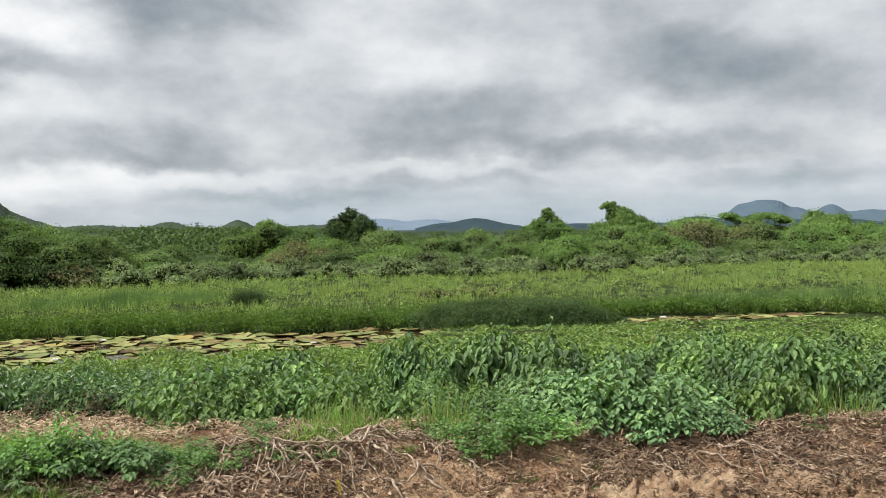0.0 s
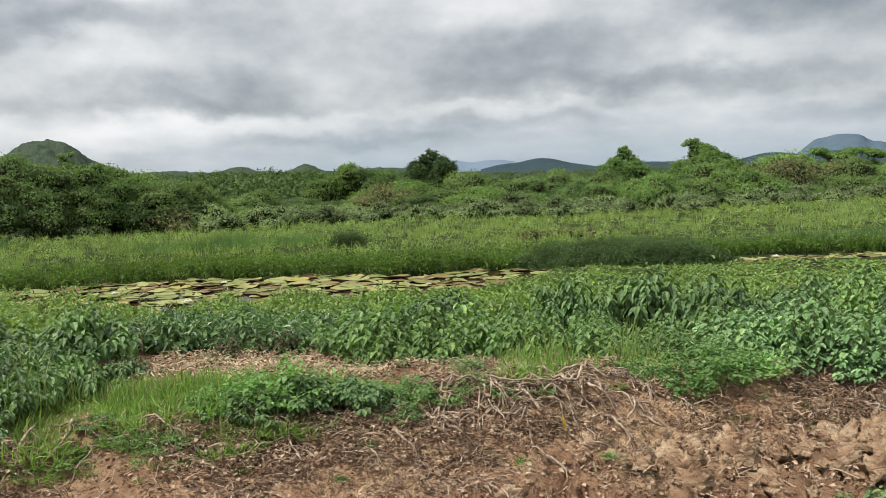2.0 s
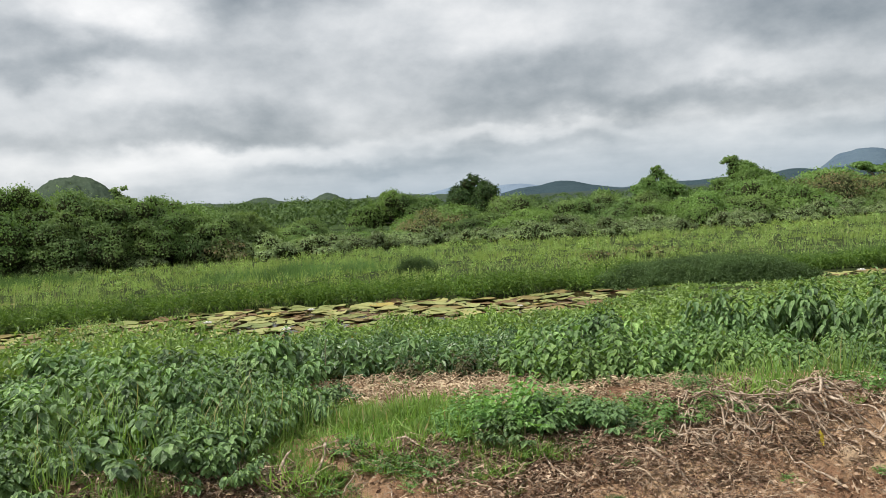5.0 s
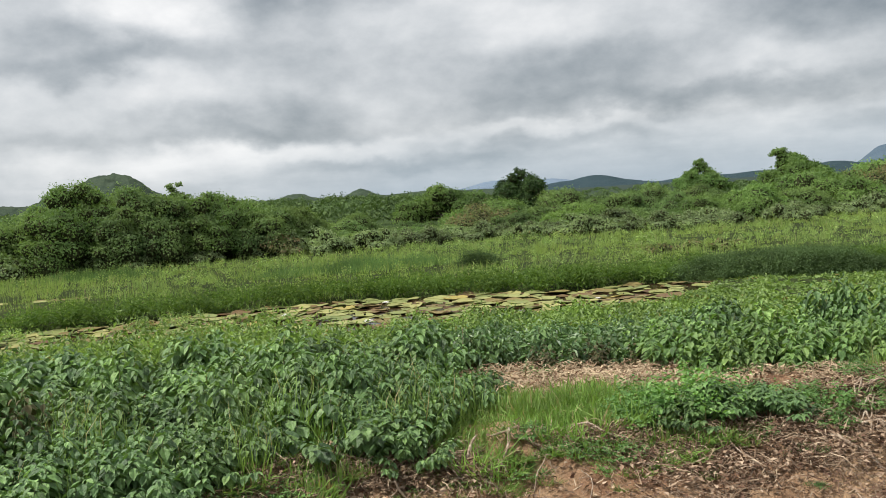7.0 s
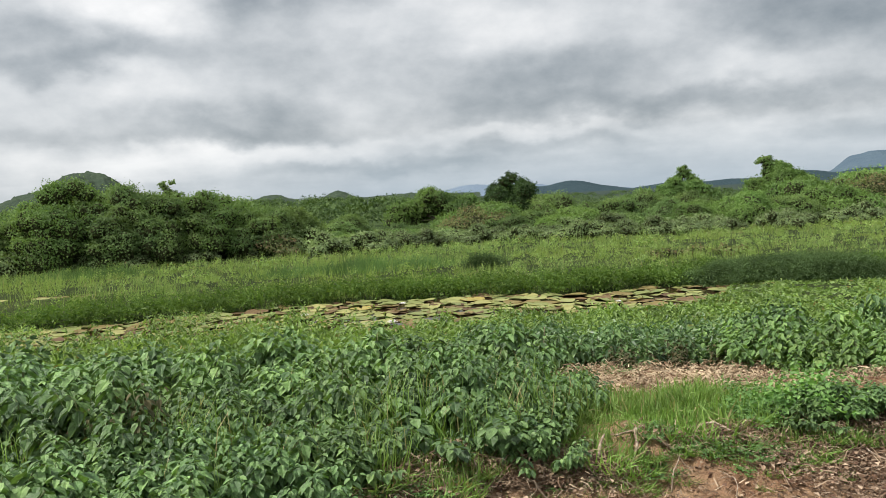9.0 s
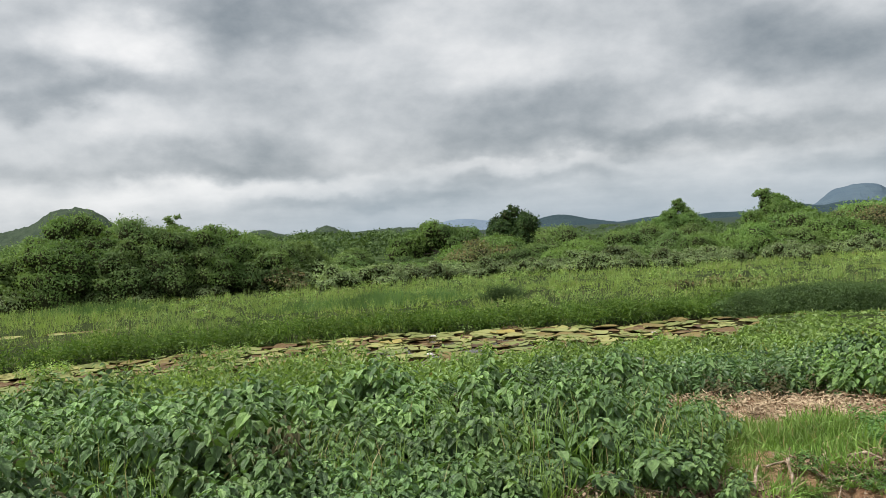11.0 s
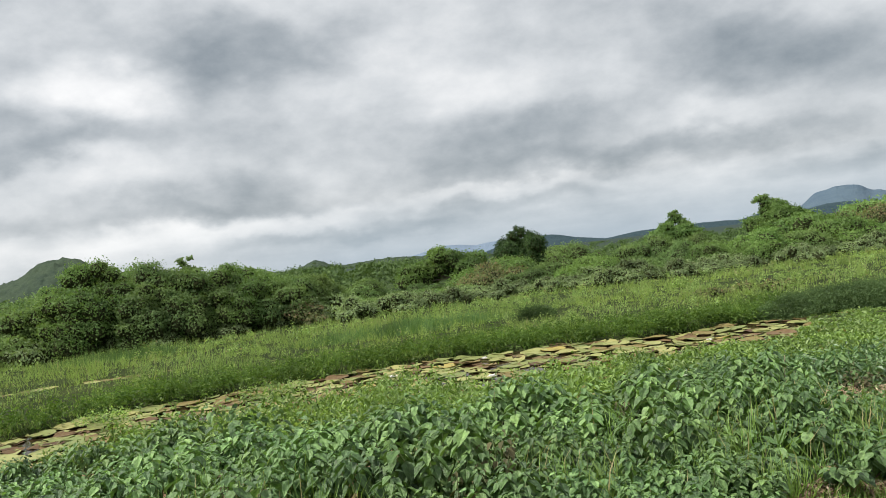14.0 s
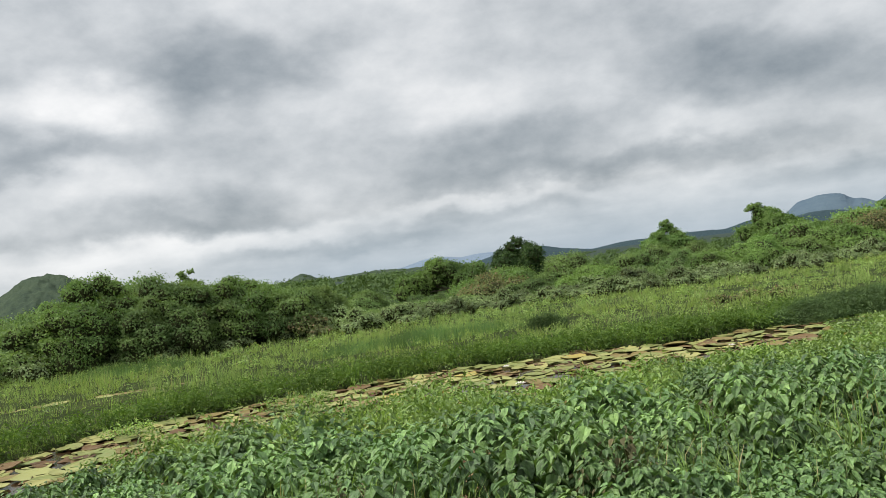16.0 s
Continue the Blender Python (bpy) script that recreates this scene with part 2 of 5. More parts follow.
def clod_colour(t):
    c = ramp(t, place(t, 6.0, 6.0, 0.6), ((.30, (.22, .125, .076)), (.46, (.46, .30, .18)), (.62, (.70, .52, .34))))
    return mixc(t, node(t, "ShaderNodeMapRange", {0: place(t, 24.0, 5.0, 0.65), 1: .5, 2: .68, 3: 0, 4: .7}).outputs[0], c, (.13, .072, .044))


M_CLOD = surface("earth_clod", clod_colour, 0.9, lambda t: (place(t, 40.0, 8.0, 0.7), 1.0, 0.05), spec=0.15)


def root_colour(t):
    return ramp(t, place(t, 30.0, 6.0, 0.65), ((.3, (.12, .085, .058)), (.5, (.29, .22, .158)), (.7, (.58, .485, .375))))


M_ROOT = surface("dead_root", root_colour, 0.85, lambda t: (place(t, 120.0, 5.0, 0.6), 0.7, 0.004), spec=0.15)
M_STEM = surface("green_stem", lambda t: ramp(t, place(t, 20.0), ((.3, (.07, .11, .035)), (.7, (.16, .17, .07)))), 0.7)
M_BARK = surface("bark", lambda t: ramp(t, place(t, 6.0, 6.0, .65), ((.3, (.07, .055, .042)), (.7, (.19, .16, .13)))), 0.9, lambda t: (place(t, 18.0, 6.0), 0.8, 0.03))
# dark colour that stands in for the shade inside the crowns
M_CORE = surface("crown_shade", lambda t: ramp(t, place(t, 7.0, 6.0, .75), ((.38, (.034, .040, .019)), (.50, (.064, .074, .032)), (.62, (.104, .116, .050)))), 0.95, lambda t: (place(t, 8.0, 6.0, .7), 1.0, 0.25), spec=0.05)
M_WATER = surface("murky_water", lambda t: ramp(t, place(t, 0.8, 4.0), ((.3, (.022, .013, .007)), (.7, (.050, .028, .014)))), 0.12, lambda t: (place(t, 9.0, 3.0), 0.12, 0.02), spec=0.4)


def pad_colour(t):
    r = node(t, "ShaderNodeObjectInfo").outputs["Random"]
    c = ramp(t, r, ((.0, (.165, .190, .060)), (.24, (.245, .255, .090)), (.42, (.145, .180, .058)), (.52, (.285, .275, .098)), (.66, (.170, .130, .046)), (.90, (.12, .068, .032)), (.975, (.30, .24, .065))), "CONSTANT")
    c = mixc(t, node(t, "ShaderNodeMapRange", {0: place(t, 5.0, 5.0, .6), 1: .54, 2: .75, 3: 0, 4: .65}).outputs[0], c, (.15, .085, .036))
    return mixc(t, node(t, "ShaderNodeMapRange", {0: place(t, 22.0, 4.0, .6), 1: .45, 2: .7, 3: 0, 4: .35}).outputs[0], c, (.27, .27, .12))


M_PAD = surface("lily_pad", pad_colour, 0.62, lambda t: (place(t, 25.0, 4.0), 0.35, 0.01), spec=0.18)
M_DEADPAD = foliage("withered_pad", (.070, .036, .016), (.120, .072, .028), (.200, .165, .058), 0.6, 0.0, 0.8, (0.4, (.20, .21, .065)), .2)
M_PETAL = surface("white_petal", lambda t: ramp(t, place(t, 30.0), ((.3, (.74, .72, .68)), (.7, (.84, .83, .80)))), 0.5, None, 0.2, trans_colour=(1, 1, 1))
M_YELLOW = surface("yellow_leaf", lambda t: ramp(t, place(t, 30.0), ((.3, (.52, .40, .04)), (.7, (.66, .55, .10)))), 0.5, None, 0.2, trans_colour=(1.2, 1.1, .5))


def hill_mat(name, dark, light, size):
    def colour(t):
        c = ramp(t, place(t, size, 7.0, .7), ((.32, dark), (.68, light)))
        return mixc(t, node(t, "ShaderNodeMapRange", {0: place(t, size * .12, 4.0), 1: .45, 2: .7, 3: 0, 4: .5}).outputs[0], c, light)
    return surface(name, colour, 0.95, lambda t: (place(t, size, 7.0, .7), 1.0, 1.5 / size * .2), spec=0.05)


# aerial haze is put into these base colours, stronger for the farther ranges
M_HILL = hill_mat("hazed_wooded_hill", (.027, .043, .032), (.060, .083, .050), .16)
M_HILLMID = hill_mat("hazed_wooded_ridge", (.024, .045, .056), (.040, .064, .072), .03)
M_HILLFAR = hill_mat("hazed_mountain", (.074, .110, .152), (.100, .142, .172), .012)
M_HILLBLUE = hill_mat("hazed_blue_range", (.150, .200, .265), (.170, .222, .280), .008)


# ---------------------------------------------------------------- mesh helpers
def make_mesh(name, V, faces, mat, smooth=True):
    """faces: a list of index arrays, each with rows of one length."""
    me = bpy.data.meshes.new(name)
    V = np.asarray(V, np.float32)
    faces = [np.asarray(f, np.int32) for f in faces if len(f)]
    loops = np.concatenate([f.ravel() for f in faces])
    sizes = np.concatenate([np.full(len(f), f.shape[1], np.int32) for f in faces])
    me.vertices.add(len(V))
    me.vertices.foreach_set("co", V.ravel())
    me.loops.add(len(loops))
    me.loops.foreach_set("vertex_index", loops)
    me.polygons.add(len(sizes))
    me.polygons.foreach_set("loop_start", np.concatenate([[0], np.cumsum(sizes)[:-1]]).astype(np.int32))
    me.polygons.foreach_set("use_smooth", np.full(len(sizes), smooth))
    me.update(calc_edges=True)
    me.materials.append(mat)
    return me


def part(name, data, parent, label=""):
    ob = new(name, data)
    ob.parent = parent
    return tagged(ob, label)


def unit(a):
    return a / np.maximum(np.linalg.norm(a, axis=-1, keepdims=True), 1e-9)


def smooth01(a):
    a = np.clip(a, 0, 1)
    return a * a * (3 - 2 * a)


def hash2(ix, iy, seed):
    h = (ix.astype(np.int64) * 374761393 + iy.astype(np.int64) * 668265263 + seed * 1442695041) & 0x7FFFFFFF
    h = ((h ^ (h >> 13)) * 1274126177) & 0x7FFFFFFF
    return ((h ^ (h >> 16)) & 0xFFFF) / 65535.0


def fbm(x, y, scale=1.0, octaves=4, seed=0, gain=0.5):
    x, y = np.asarray(x, float) * scale, np.asarray(y, float) * scale
    total, amp, norm = 0.0, 1.0, 0.0
    for k in range(octaves):
        ix, iy = np.floor(x), np.floor(y)
        u, v = smooth01(x - ix), smooth01(y - iy)
        a, b = hash2(ix, iy, seed + k), hash2(ix + 1, iy, seed + k)
        c, d = hash2(ix, iy + 1, seed + k), hash2(ix + 1, iy + 1, seed + k)
        total = total + amp * ((a * (1 - u) + b * u) * (1 - v) + (c * (1 - u) + d * u) * v)
        norm += amp
        x, y, amp = x * 2.03 + 17.3, y * 2.03 + 9.1, amp * gain
    return total / norm - 0.5


# leaf shapes: x across, y from stalk to tip, z the upper side
OVATE = (np.array([(0, 0, 0), (-.31, .22, .08), (-.25, .60, .05), (0, 1, -.16), (.25, .60, .05), (.31, .22, .08)]), np.array([(0, 3, 2, 1), (0, 5, 4, 3)]))
NARROW = (np.array([(0, 0, 0), (-.13, .4, .05), (.13, .4, .05), (0, 1, -.2)]), np.array([(0, 3, 1), (0, 2, 3)]))
CARD = (np.array([(0, 0, 0), (-.34, .45, .10), (.34, .45, .10), (0, 1, -.12)]), np.array([(0, 2, 3, 1)]))
BLADE = (np.array([(-.5, 0, 0), (.5, 0, 0), (-.42, .5, .10), (.42, .5, .10), (0, 1, -.14)]), np.array([(0, 1, 3, 2)]), np.array([(2, 3, 4)]))

ARCHED = (np.array([(-.5, 0, 0), (.5, 0, 0), (-.46, .42, .10), (.46, .42, .10), (-.30, .78, .02), (.30, .78, .02), (0, 1, -.24)]), np.array([(0, 1, 3, 2), (2, 3, 5, 4)]), np.array([(4, 5, 6)]))


def leaves(shape, P, Y, Z, length, width=None):
    """Copies of a leaf shape at P, its tip along Y, its upper side towards Z."""
    V, *F = shape
    Y = unit(Y)
    X = unit(np.cross(Y, Z))
    Z = np.cross(X, Y)
    length = np.broadcast_to(length, (len(P),))
    width = length if width is None else np.broadcast_to(width, (len(P),))
    out = P[:, None] + V[None, :, :1] * (X * width[:, None])[:, None] + V[None, :, 1:2] * (Y * length[:, None])[:, None] + V[None, :, 2:] * (Z * length[:, None])[:, None]
    base = (np.arange(len(P)) * len(V))[:, None, None]
    return out.reshape(-1, 3), [(f[None] + base).reshape(-1, f.shape[1]) for f in F]


def tube(points, radii, sides=5):
    pts, radii = np.asarray(points, float), np.asarray(radii, float)
    tan = unit(np.gradient(pts, axis=0))
    ref = np.where(np.abs(tan[:, 2:]) > .9, np.array([[1., 0, 0]]), np.array([[0, 0, 1.]]))
    a = unit(np.cross(tan, ref))
    b = np.cross(tan, a)
    ang = np.linspace(0, 2 * math.pi, sides, endpoint=False)
    V = (pts[:, None] + radii[:, None, None] * (np.cos(ang)[None, :, None] * a[:, None] + np.sin(ang)[None, :, None] * b[:, None])).reshape(-1, 3)
    i = np.arange(len(pts) - 1)[:, None] * sides
    k = np.arange(sides)[None]
    F = np.stack([i + k, i + (k + 1) % sides, i + sides + (k + 1) % sides, i + sides + k], -1).reshape(-1, 4)
    caps = np.array([np.arange(sides)[::-1], np.arange(sides) + (len(pts) - 1) * sides])
    return V, F, caps


def tubes(items, sides=5):
    Vs, Fs, Cs, n = [], [], [], 0
    for pts, rad in items:
        V, F, C = tube(pts, rad, sides)
        Vs.append(V), Fs.append(F + n), Cs.append(C + n)
        n += len(V)
    return np.concatenate(Vs), [np.concatenate(Fs), np.concatenate(Cs)]


# ---------------------------------------------------------------- ground and water
def cells(x, y, scale, seed):
    """Distance to the joint between two cells of a cracked crust: 0 in the crack."""
    x, y = np.asarray(x, float) * scale, np.asarray(y, float) * scale
    ix, iy = np.floor(x), np.floor(y)
    d1, d2 = np.full(x.shape, 9.0), np.full(x.shape, 9.0)
    for dx in (-1, 0, 1):
        for dy in (-1, 0, 1):
            px, py = ix + dx + hash2(ix + dx, iy + dy, seed), iy + dy + hash2(ix + dx, iy + dy, seed + 7)
            d = np.hypot(px - x, py - y)
            d2 = np.where(d < d1, d1, np.minimum(d2, d))
            d1 = np.minimum(d1, d)
    return d2 - d1


NEAR_X, NEAR_Y = (-60, -22, -16.5, -14.5, -12, -8, -5.5, -3.7, -2.2, -1.3, -.9), (2, 7.5, 9.3, 10.6, 13.3, 13.9, 15.2, 16.3, 17.0, 18.4, 20.4)
FAR_X, FAR_Y = (-60, -22, -17, -15.8, -13, -10, -7.3, -4.5, -1.6, -.9), (4, 10.5, 12.4, 15.3, 17.1, 18.9, 19.4, 19.6, 20.7, 20.5)


def near_edge(x):
    return np.interp(x, NEAR_X, NEAR_Y)


def far_edge(x):
    return np.interp(x, FAR_X, FAR_Y)


def pool(x, y, cx, cy, slope, long, wide):
    c, s = math.cos(slope), math.sin(slope)
    u, v = (x - cx) * c + (y - cy) * s, -(x - cx) * s + (y - cy) * c
    return 1 - (u / long) ** 2 - (v / wide) ** 2


def wet(x, y):
    """Above zero in the open water, in metres or so."""
    jag = fbm(x, y, 1.3, 3, 5) * .5
    a = np.minimum(y - near_edge(x), far_edge(x) - y) + jag
    a = np.where(x > -.7, -1, a)
    b = pool(x, y, 6.3, 22.4, .27, 2.9, .5) + jag
    c = pool(x, y, -20.6, 20.9, .52, 3.6, .55) + jag
    return np.maximum(a, np.maximum(b, c) * .6)


EDGE_X = (-30, -12, -7, -5.3, -4.85, -4.5, -3.9, -3.5, -2.95, -2.6, -1.9, -1.5, -.6, 0, .5, 1.1, 1.6, 2.5, 3.7, 12)
EDGE_Y = (-1, 1.6, 2.6, 4.0, 4.5, 4.9, 4.95, 5.0, 5.1, 5.35, 5.55, 5.8, 5.95, 6.35, 6.5, 6.95, 7.05, 7.2, 7.75, 8.8)


def dirt_edge(x):
    """Where the plants begin, at the lip of the washed-out slope."""
    return np.interp(x, EDGE_X, EDGE_Y)


def down(x, y):
    """A spot on the slope below the lip, for one reckoned on level ground."""
    d = float(dirt_edge(x)) - y
    if d < 0:
        return x, y
    k = .06 + .09 * min(d / .7, 1)
    return x - .7 * k, y + (y - .2) * k


def ground_z(x, y, fine=True):
    x, y = np.asarray(x, float), np.asarray(y, float)
    bank = np.interp(y, (-200, 0, 6.4, 7.4, 9.5, 13, 16, 19, 24, 45, 5000), (.9, .82, .83, .74, .50, .26, .12, .06, .08, .14, .14))
    rise = smooth01((-x / np.maximum(y, 1) - .10) / .35)
    bank = bank + rise * np.interp(y, (45, 60, 360, 900, 5000), (0, .1, 2.2, 3.0, 3.0))
    shore = .05 + .77 * smooth01((near_edge(x) - y) / np.interp(x, (-14, -8), (11.5, 8.5)))
    z = np.where((x < -.9) & (y < near_edge(x)), np.minimum(bank, shore), bank)
    z = np.where((x < -.9) & (y >= near_edge(x)) & (y < 22), .07, z)
    z = z + fbm(x, y, .35, 3, 3) * .10 * smooth01((y + 4) / 6)
    d = dirt_edge(x) + fbm(x, y, 1.7, 3, 83) * .3 - y
    slope = np.interp(d, (-.1, 0, .75, 1.5), (.80, .77, .55, .45)) + fbm(x, y, 1.1, 3, 84) * .10
    on = smooth01((d + .14) / .16) * smooth01((x + 6.2) / .9) * smooth01((y - 1.2) / 2.2)
    z = z * (1 - on) + slope * on
    z = z + .05 * smooth01(pool(x, y, -.75, 6.25, .05, 1.0, .5) * 1.6) + .04 * smooth01(pool(x, y, -4.3, 4.74, .2, .5, .2) * 1.6)
    w = wet(x, y)
    z = np.where(w > -.25, np.minimum(z, .05 - .28 * smooth01((w + .25) / .5)), z)
    if fine:
        near = smooth01((9.5 - y) / 2) * (.25 + .75 * smooth01((y - 2.2) / 1.2))
        rough = fbm(x, y, 2.2, 5, 11) * .14 + np.abs(fbm(x, y, 5.0, 4, 19, .65)) * .16 + fbm(x, y, 11, 2, 29) * .05
        cracked = smooth01((x + 1.2) / 1.2) * smooth01((5.78 + .33 * x - y) / .25) * smooth01((y - 4.2) / .5) * smooth01((4.4 - x) / 1.2)
        warp = fbm(x, y, 4.0, 2, 33) * .25
        crust = smooth01(cells(x + warp, y - warp, 5.5, 51) / .38)
        z = z + near * rough + near * cracked * ((crust - .85) * .21 + smooth01(cells(x, y, 13, 57) / .5) * .025)
    return z


def spread(edges):
    return np.unique(np.concatenate([np.arange(a, b, step) for a, b, step in edges]))


gx = np.concatenate([-np.geomspace(40, 4600, 26)[::-1], spread([(-38, -14, .5), (-14, -7, .16), (-7, -.6, .09), (-.6, 3, .042), (3, 5, .09), (5, 40, .5)]), np.geomspace(41, 4600, 26)])
gy = np.concatenate([-np.geomspace(4, 4600, 20)[::-1], spread([(-3, 3, .2), (3, 4.4, .09), (4.4, 6.6, .042), (6.6, 9, .07), (9, 26, .3), (26, 60, .7)]), np.geomspace(61, 4700, 40)])
X, Y = np.meshgrid(gx, gy)
V = np.stack([X, Y, ground_z(X, Y)], -1).reshape(-1, 3)
i = (np.arange(len(gy) - 1)[:, None] * len(gx) + np.arange(len(gx) - 1)[None]).ravel()
F = np.stack([i, i + 1, i + 1 + len(gx), i + len(gx)], -1)
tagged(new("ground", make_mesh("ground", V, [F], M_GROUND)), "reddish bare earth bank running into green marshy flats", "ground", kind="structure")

wx, wy = np.linspace(-40, 12, 60), np.linspace(3, 27, 40)
X, Y = np.meshgrid(wx, wy)
V = np.stack([X, Y, X * 0], -1).reshape(-1, 3)
i = (np.arange(39)[:, None] * 60 + np.arange(59)[None]).ravel()
tagged(new("water", make_mesh("water", V, [np.stack([i, i + 1, i + 61, i + 60], -1)], M_WATER)), "still brown water under crowded lily pads", "water", kind="structure")


# ---------------------------------------------------------------- hills
EYE0 = np.array((-3.0, 0.0, 2.4))


def ridge(name, label, dist, bumps, mat, az0, az1, base, depth, rough, seed, lump=0.0):
    """A range of hills: bumps of (azimuth, height in degrees over the horizon, half width in degrees)."""
    a = np.arange(az0, az1, .08)
    e = np.zeros_like(a)
    for mid, top, half, *flat in bumps:
        e = e + ((top - base) * np.exp(-np.abs((a - mid) / half) ** (flat[0] if flat else 2))) ** 5
    e = base + e ** .2
    e = e + fbm(a, a * 0 + seed, .9, 4, seed) * .10 + fbm(a, a * 0 + seed, 9, 3, seed, .7) * rough
    rows = np.concatenate([np.linspace(0, 1, 46 if lump else 22), np.linspace(1.1, 2, 5)])
    r = dist + depth * (rows - 1)
    prof = np.where(rows <= 1, smooth01(rows) ** .8, np.cos((rows - 1) * 1.5))
    A, R = np.meshgrid(np.radians(a), r)
    top = np.tan(np.radians(e)) * dist + 2.4
    Z = top[None] * prof[:, None] + fbm(A * 3000, R, 6 / depth, 5, seed) * .22 * np.abs(top[None]) * np.sin(np.clip(rows, 0, 1) * math.pi)[:, None] - 2 * (1 - prof[:, None])
    Z = Z + lump * np.abs(fbm(A * dist, R, .16, 3, seed + 3, .6)) * 2
    V = np.stack([EYE0[0] + R * np.sin(A), EYE0[1] + R * np.cos(A), Z], -1).reshape(-1, 3)
    n, k = len(a), len(r)
    i = (np.arange(k - 1)[:, None] * n + np.arange(n - 1)[None]).ravel()
    tagged(new(name, make_mesh(name, V, [np.stack([i, i + 1, i + 1 + n, i + n], -1)], mat)), label, "hill", kind="structure")


ridge("backdrop_blue_range", "mountain range on the horizon, coloured pale blue for haze", 4300, ((-8.4, .76, 2.6), (-5.2, .70, 2.8), (-13, .4, 3)), M_HILLBLUE, -20, 2, .1, 900, .02, 31)
ridge("backdrop_mountain", "flat-topped mountain on the horizon, tinted blue-green for haze", 3600, ((16.9, 1.56, 1.65, 3.4), (15.5, 1.36, 1.15), (18.6, 1.05, 1.3), (20.6, 1.20, 1.1), (23.0, .84, 2.4), (25.5, .62, 3), (31, .9, 4)), M_HILLFAR, 11, 40, .25, 900, .03, 37)
ridge("backdrop_ridge", "dark wooded ridge below the clouds, haze put in as blue-green", 2400, ((-1.9, .70, 2.5), (-4.2, .40, 1.8), (.4, .22, 1.6), (5, .28, 2.8), (8.6, .34, 2.8), (12.8, .62, 2.4), (16.5, .6, 3), (21, .3, 3)), M_HILLMID, -6, 34, -.1, 500, .04, 41)
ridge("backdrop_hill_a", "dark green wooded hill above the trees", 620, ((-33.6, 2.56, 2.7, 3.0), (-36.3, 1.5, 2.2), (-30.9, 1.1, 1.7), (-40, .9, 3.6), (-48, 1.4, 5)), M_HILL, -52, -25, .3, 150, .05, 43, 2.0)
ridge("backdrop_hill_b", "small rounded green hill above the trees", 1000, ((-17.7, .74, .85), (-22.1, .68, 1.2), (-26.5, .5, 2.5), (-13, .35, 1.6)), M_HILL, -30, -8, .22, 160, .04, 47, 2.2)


# ---------------------------------------------------------------- plants: builders
def base_thing(name, label, category, group="", kind=""):
    return tagged(new(name), label, category, group, kind)


def shoots(count, radius, height, lean, r, start=.35, per=13, arch=.5):
    """Stems that rise from a root and spread into a low dome: their lines, and the seats of leaves along them."""
    lines, P, D, S = [], [], [], []
    for k in range(count):
        ang, rad = r.uniform(0, 2 * math.pi), radius * math.sqrt(r.uniform(0, 1))
        root = np.array((math.cos(ang), math.sin(ang), 0)) * rad * (1 - lean)
        out = np.array((math.cos(ang), math.sin(ang), 0))
        h = height * (1 - .55 * (rad / radius) ** 2) * r.uniform(.7, 1.12)
        tip = root + out * rad * lean * 1.1 + np.array((r.normal(0, .05), r.normal(0, .05), h))
        t = np.linspace(0, 1, 6)[:, None]
        line = root + (tip - root) * np.concatenate([t, t, t ** .75], 1) + out * (t * (1 - t)) * -.12 * arch
        lines.append((line, np.linspace(.006, .002, 6)))
        u = np.linspace(start, 1, per) + r.normal(0, .015, per)
        pos = np.stack([np.interp(u, t[:, 0], line[:, c]) for c in range(3)], 1)
        turn = np.arange(per) * 2.4 + r.uniform(0, 6)
        side = np.stack([np.cos(turn), np.sin(turn), np.zeros(per)], 1)
        side = side + out * .25
        P.append(pos), D.append(side), S.append(1.0 - .55 * smooth01((u - .75) / .25) - .25 * smooth01((.5 - u) / .3))
    return lines, np.concatenate(P), np.concatenate(D), np.concatenate(S)


def leafy_plant(name, label, category, group, count, radius, height, leaf, mat, shape, seed, lean=.5, droop=.45, per=13, slim=1.0, start=.35, stems=True, order=0.0):
    r = np.random.default_rng(seed)
    lines, P, D, S = shoots(count, radius, height, lean, r, start, per)
    n = len(P)
    size = leaf * S * r.uniform(.7, 1.25, n)
    D = unit(D)
    stalk = D * (size * .25)[:, None]
    tier = np.tile(np.linspace(0, 1, per), count)
    sag = (1 - order) * (droop * r.uniform(.2, 1.5, n) + r.normal(0, .25, n)) + order * (droop * (1.35 - .95 * tier) * r.uniform(.75, 1.25, n))
    tipway = D + np.array((0, 0, -1)) * sag[:, None] + r.normal(0, .25 - .14 * order, (n, 3))
    up = np.array((0, 0, 1.)) + D * (.4 + .4 * droop) + r.normal(0, .38 - .22 * order, (n, 3))
    V, F = leaves(shape, P + stalk, tipway, up, size, size * slim)
    root = base_thing(name, label, category, group)
    part("foliage", make_mesh("foliage", V, F, mat, False), root)
    if not stems:
        return root
    Vs, Fs = tubes([(line[::2], rad[::2]) for line, rad in lines], 3)
    tagged(part("stem", make_mesh("stem", Vs, Fs, M_STEM), root), kind="stuff")
    return root


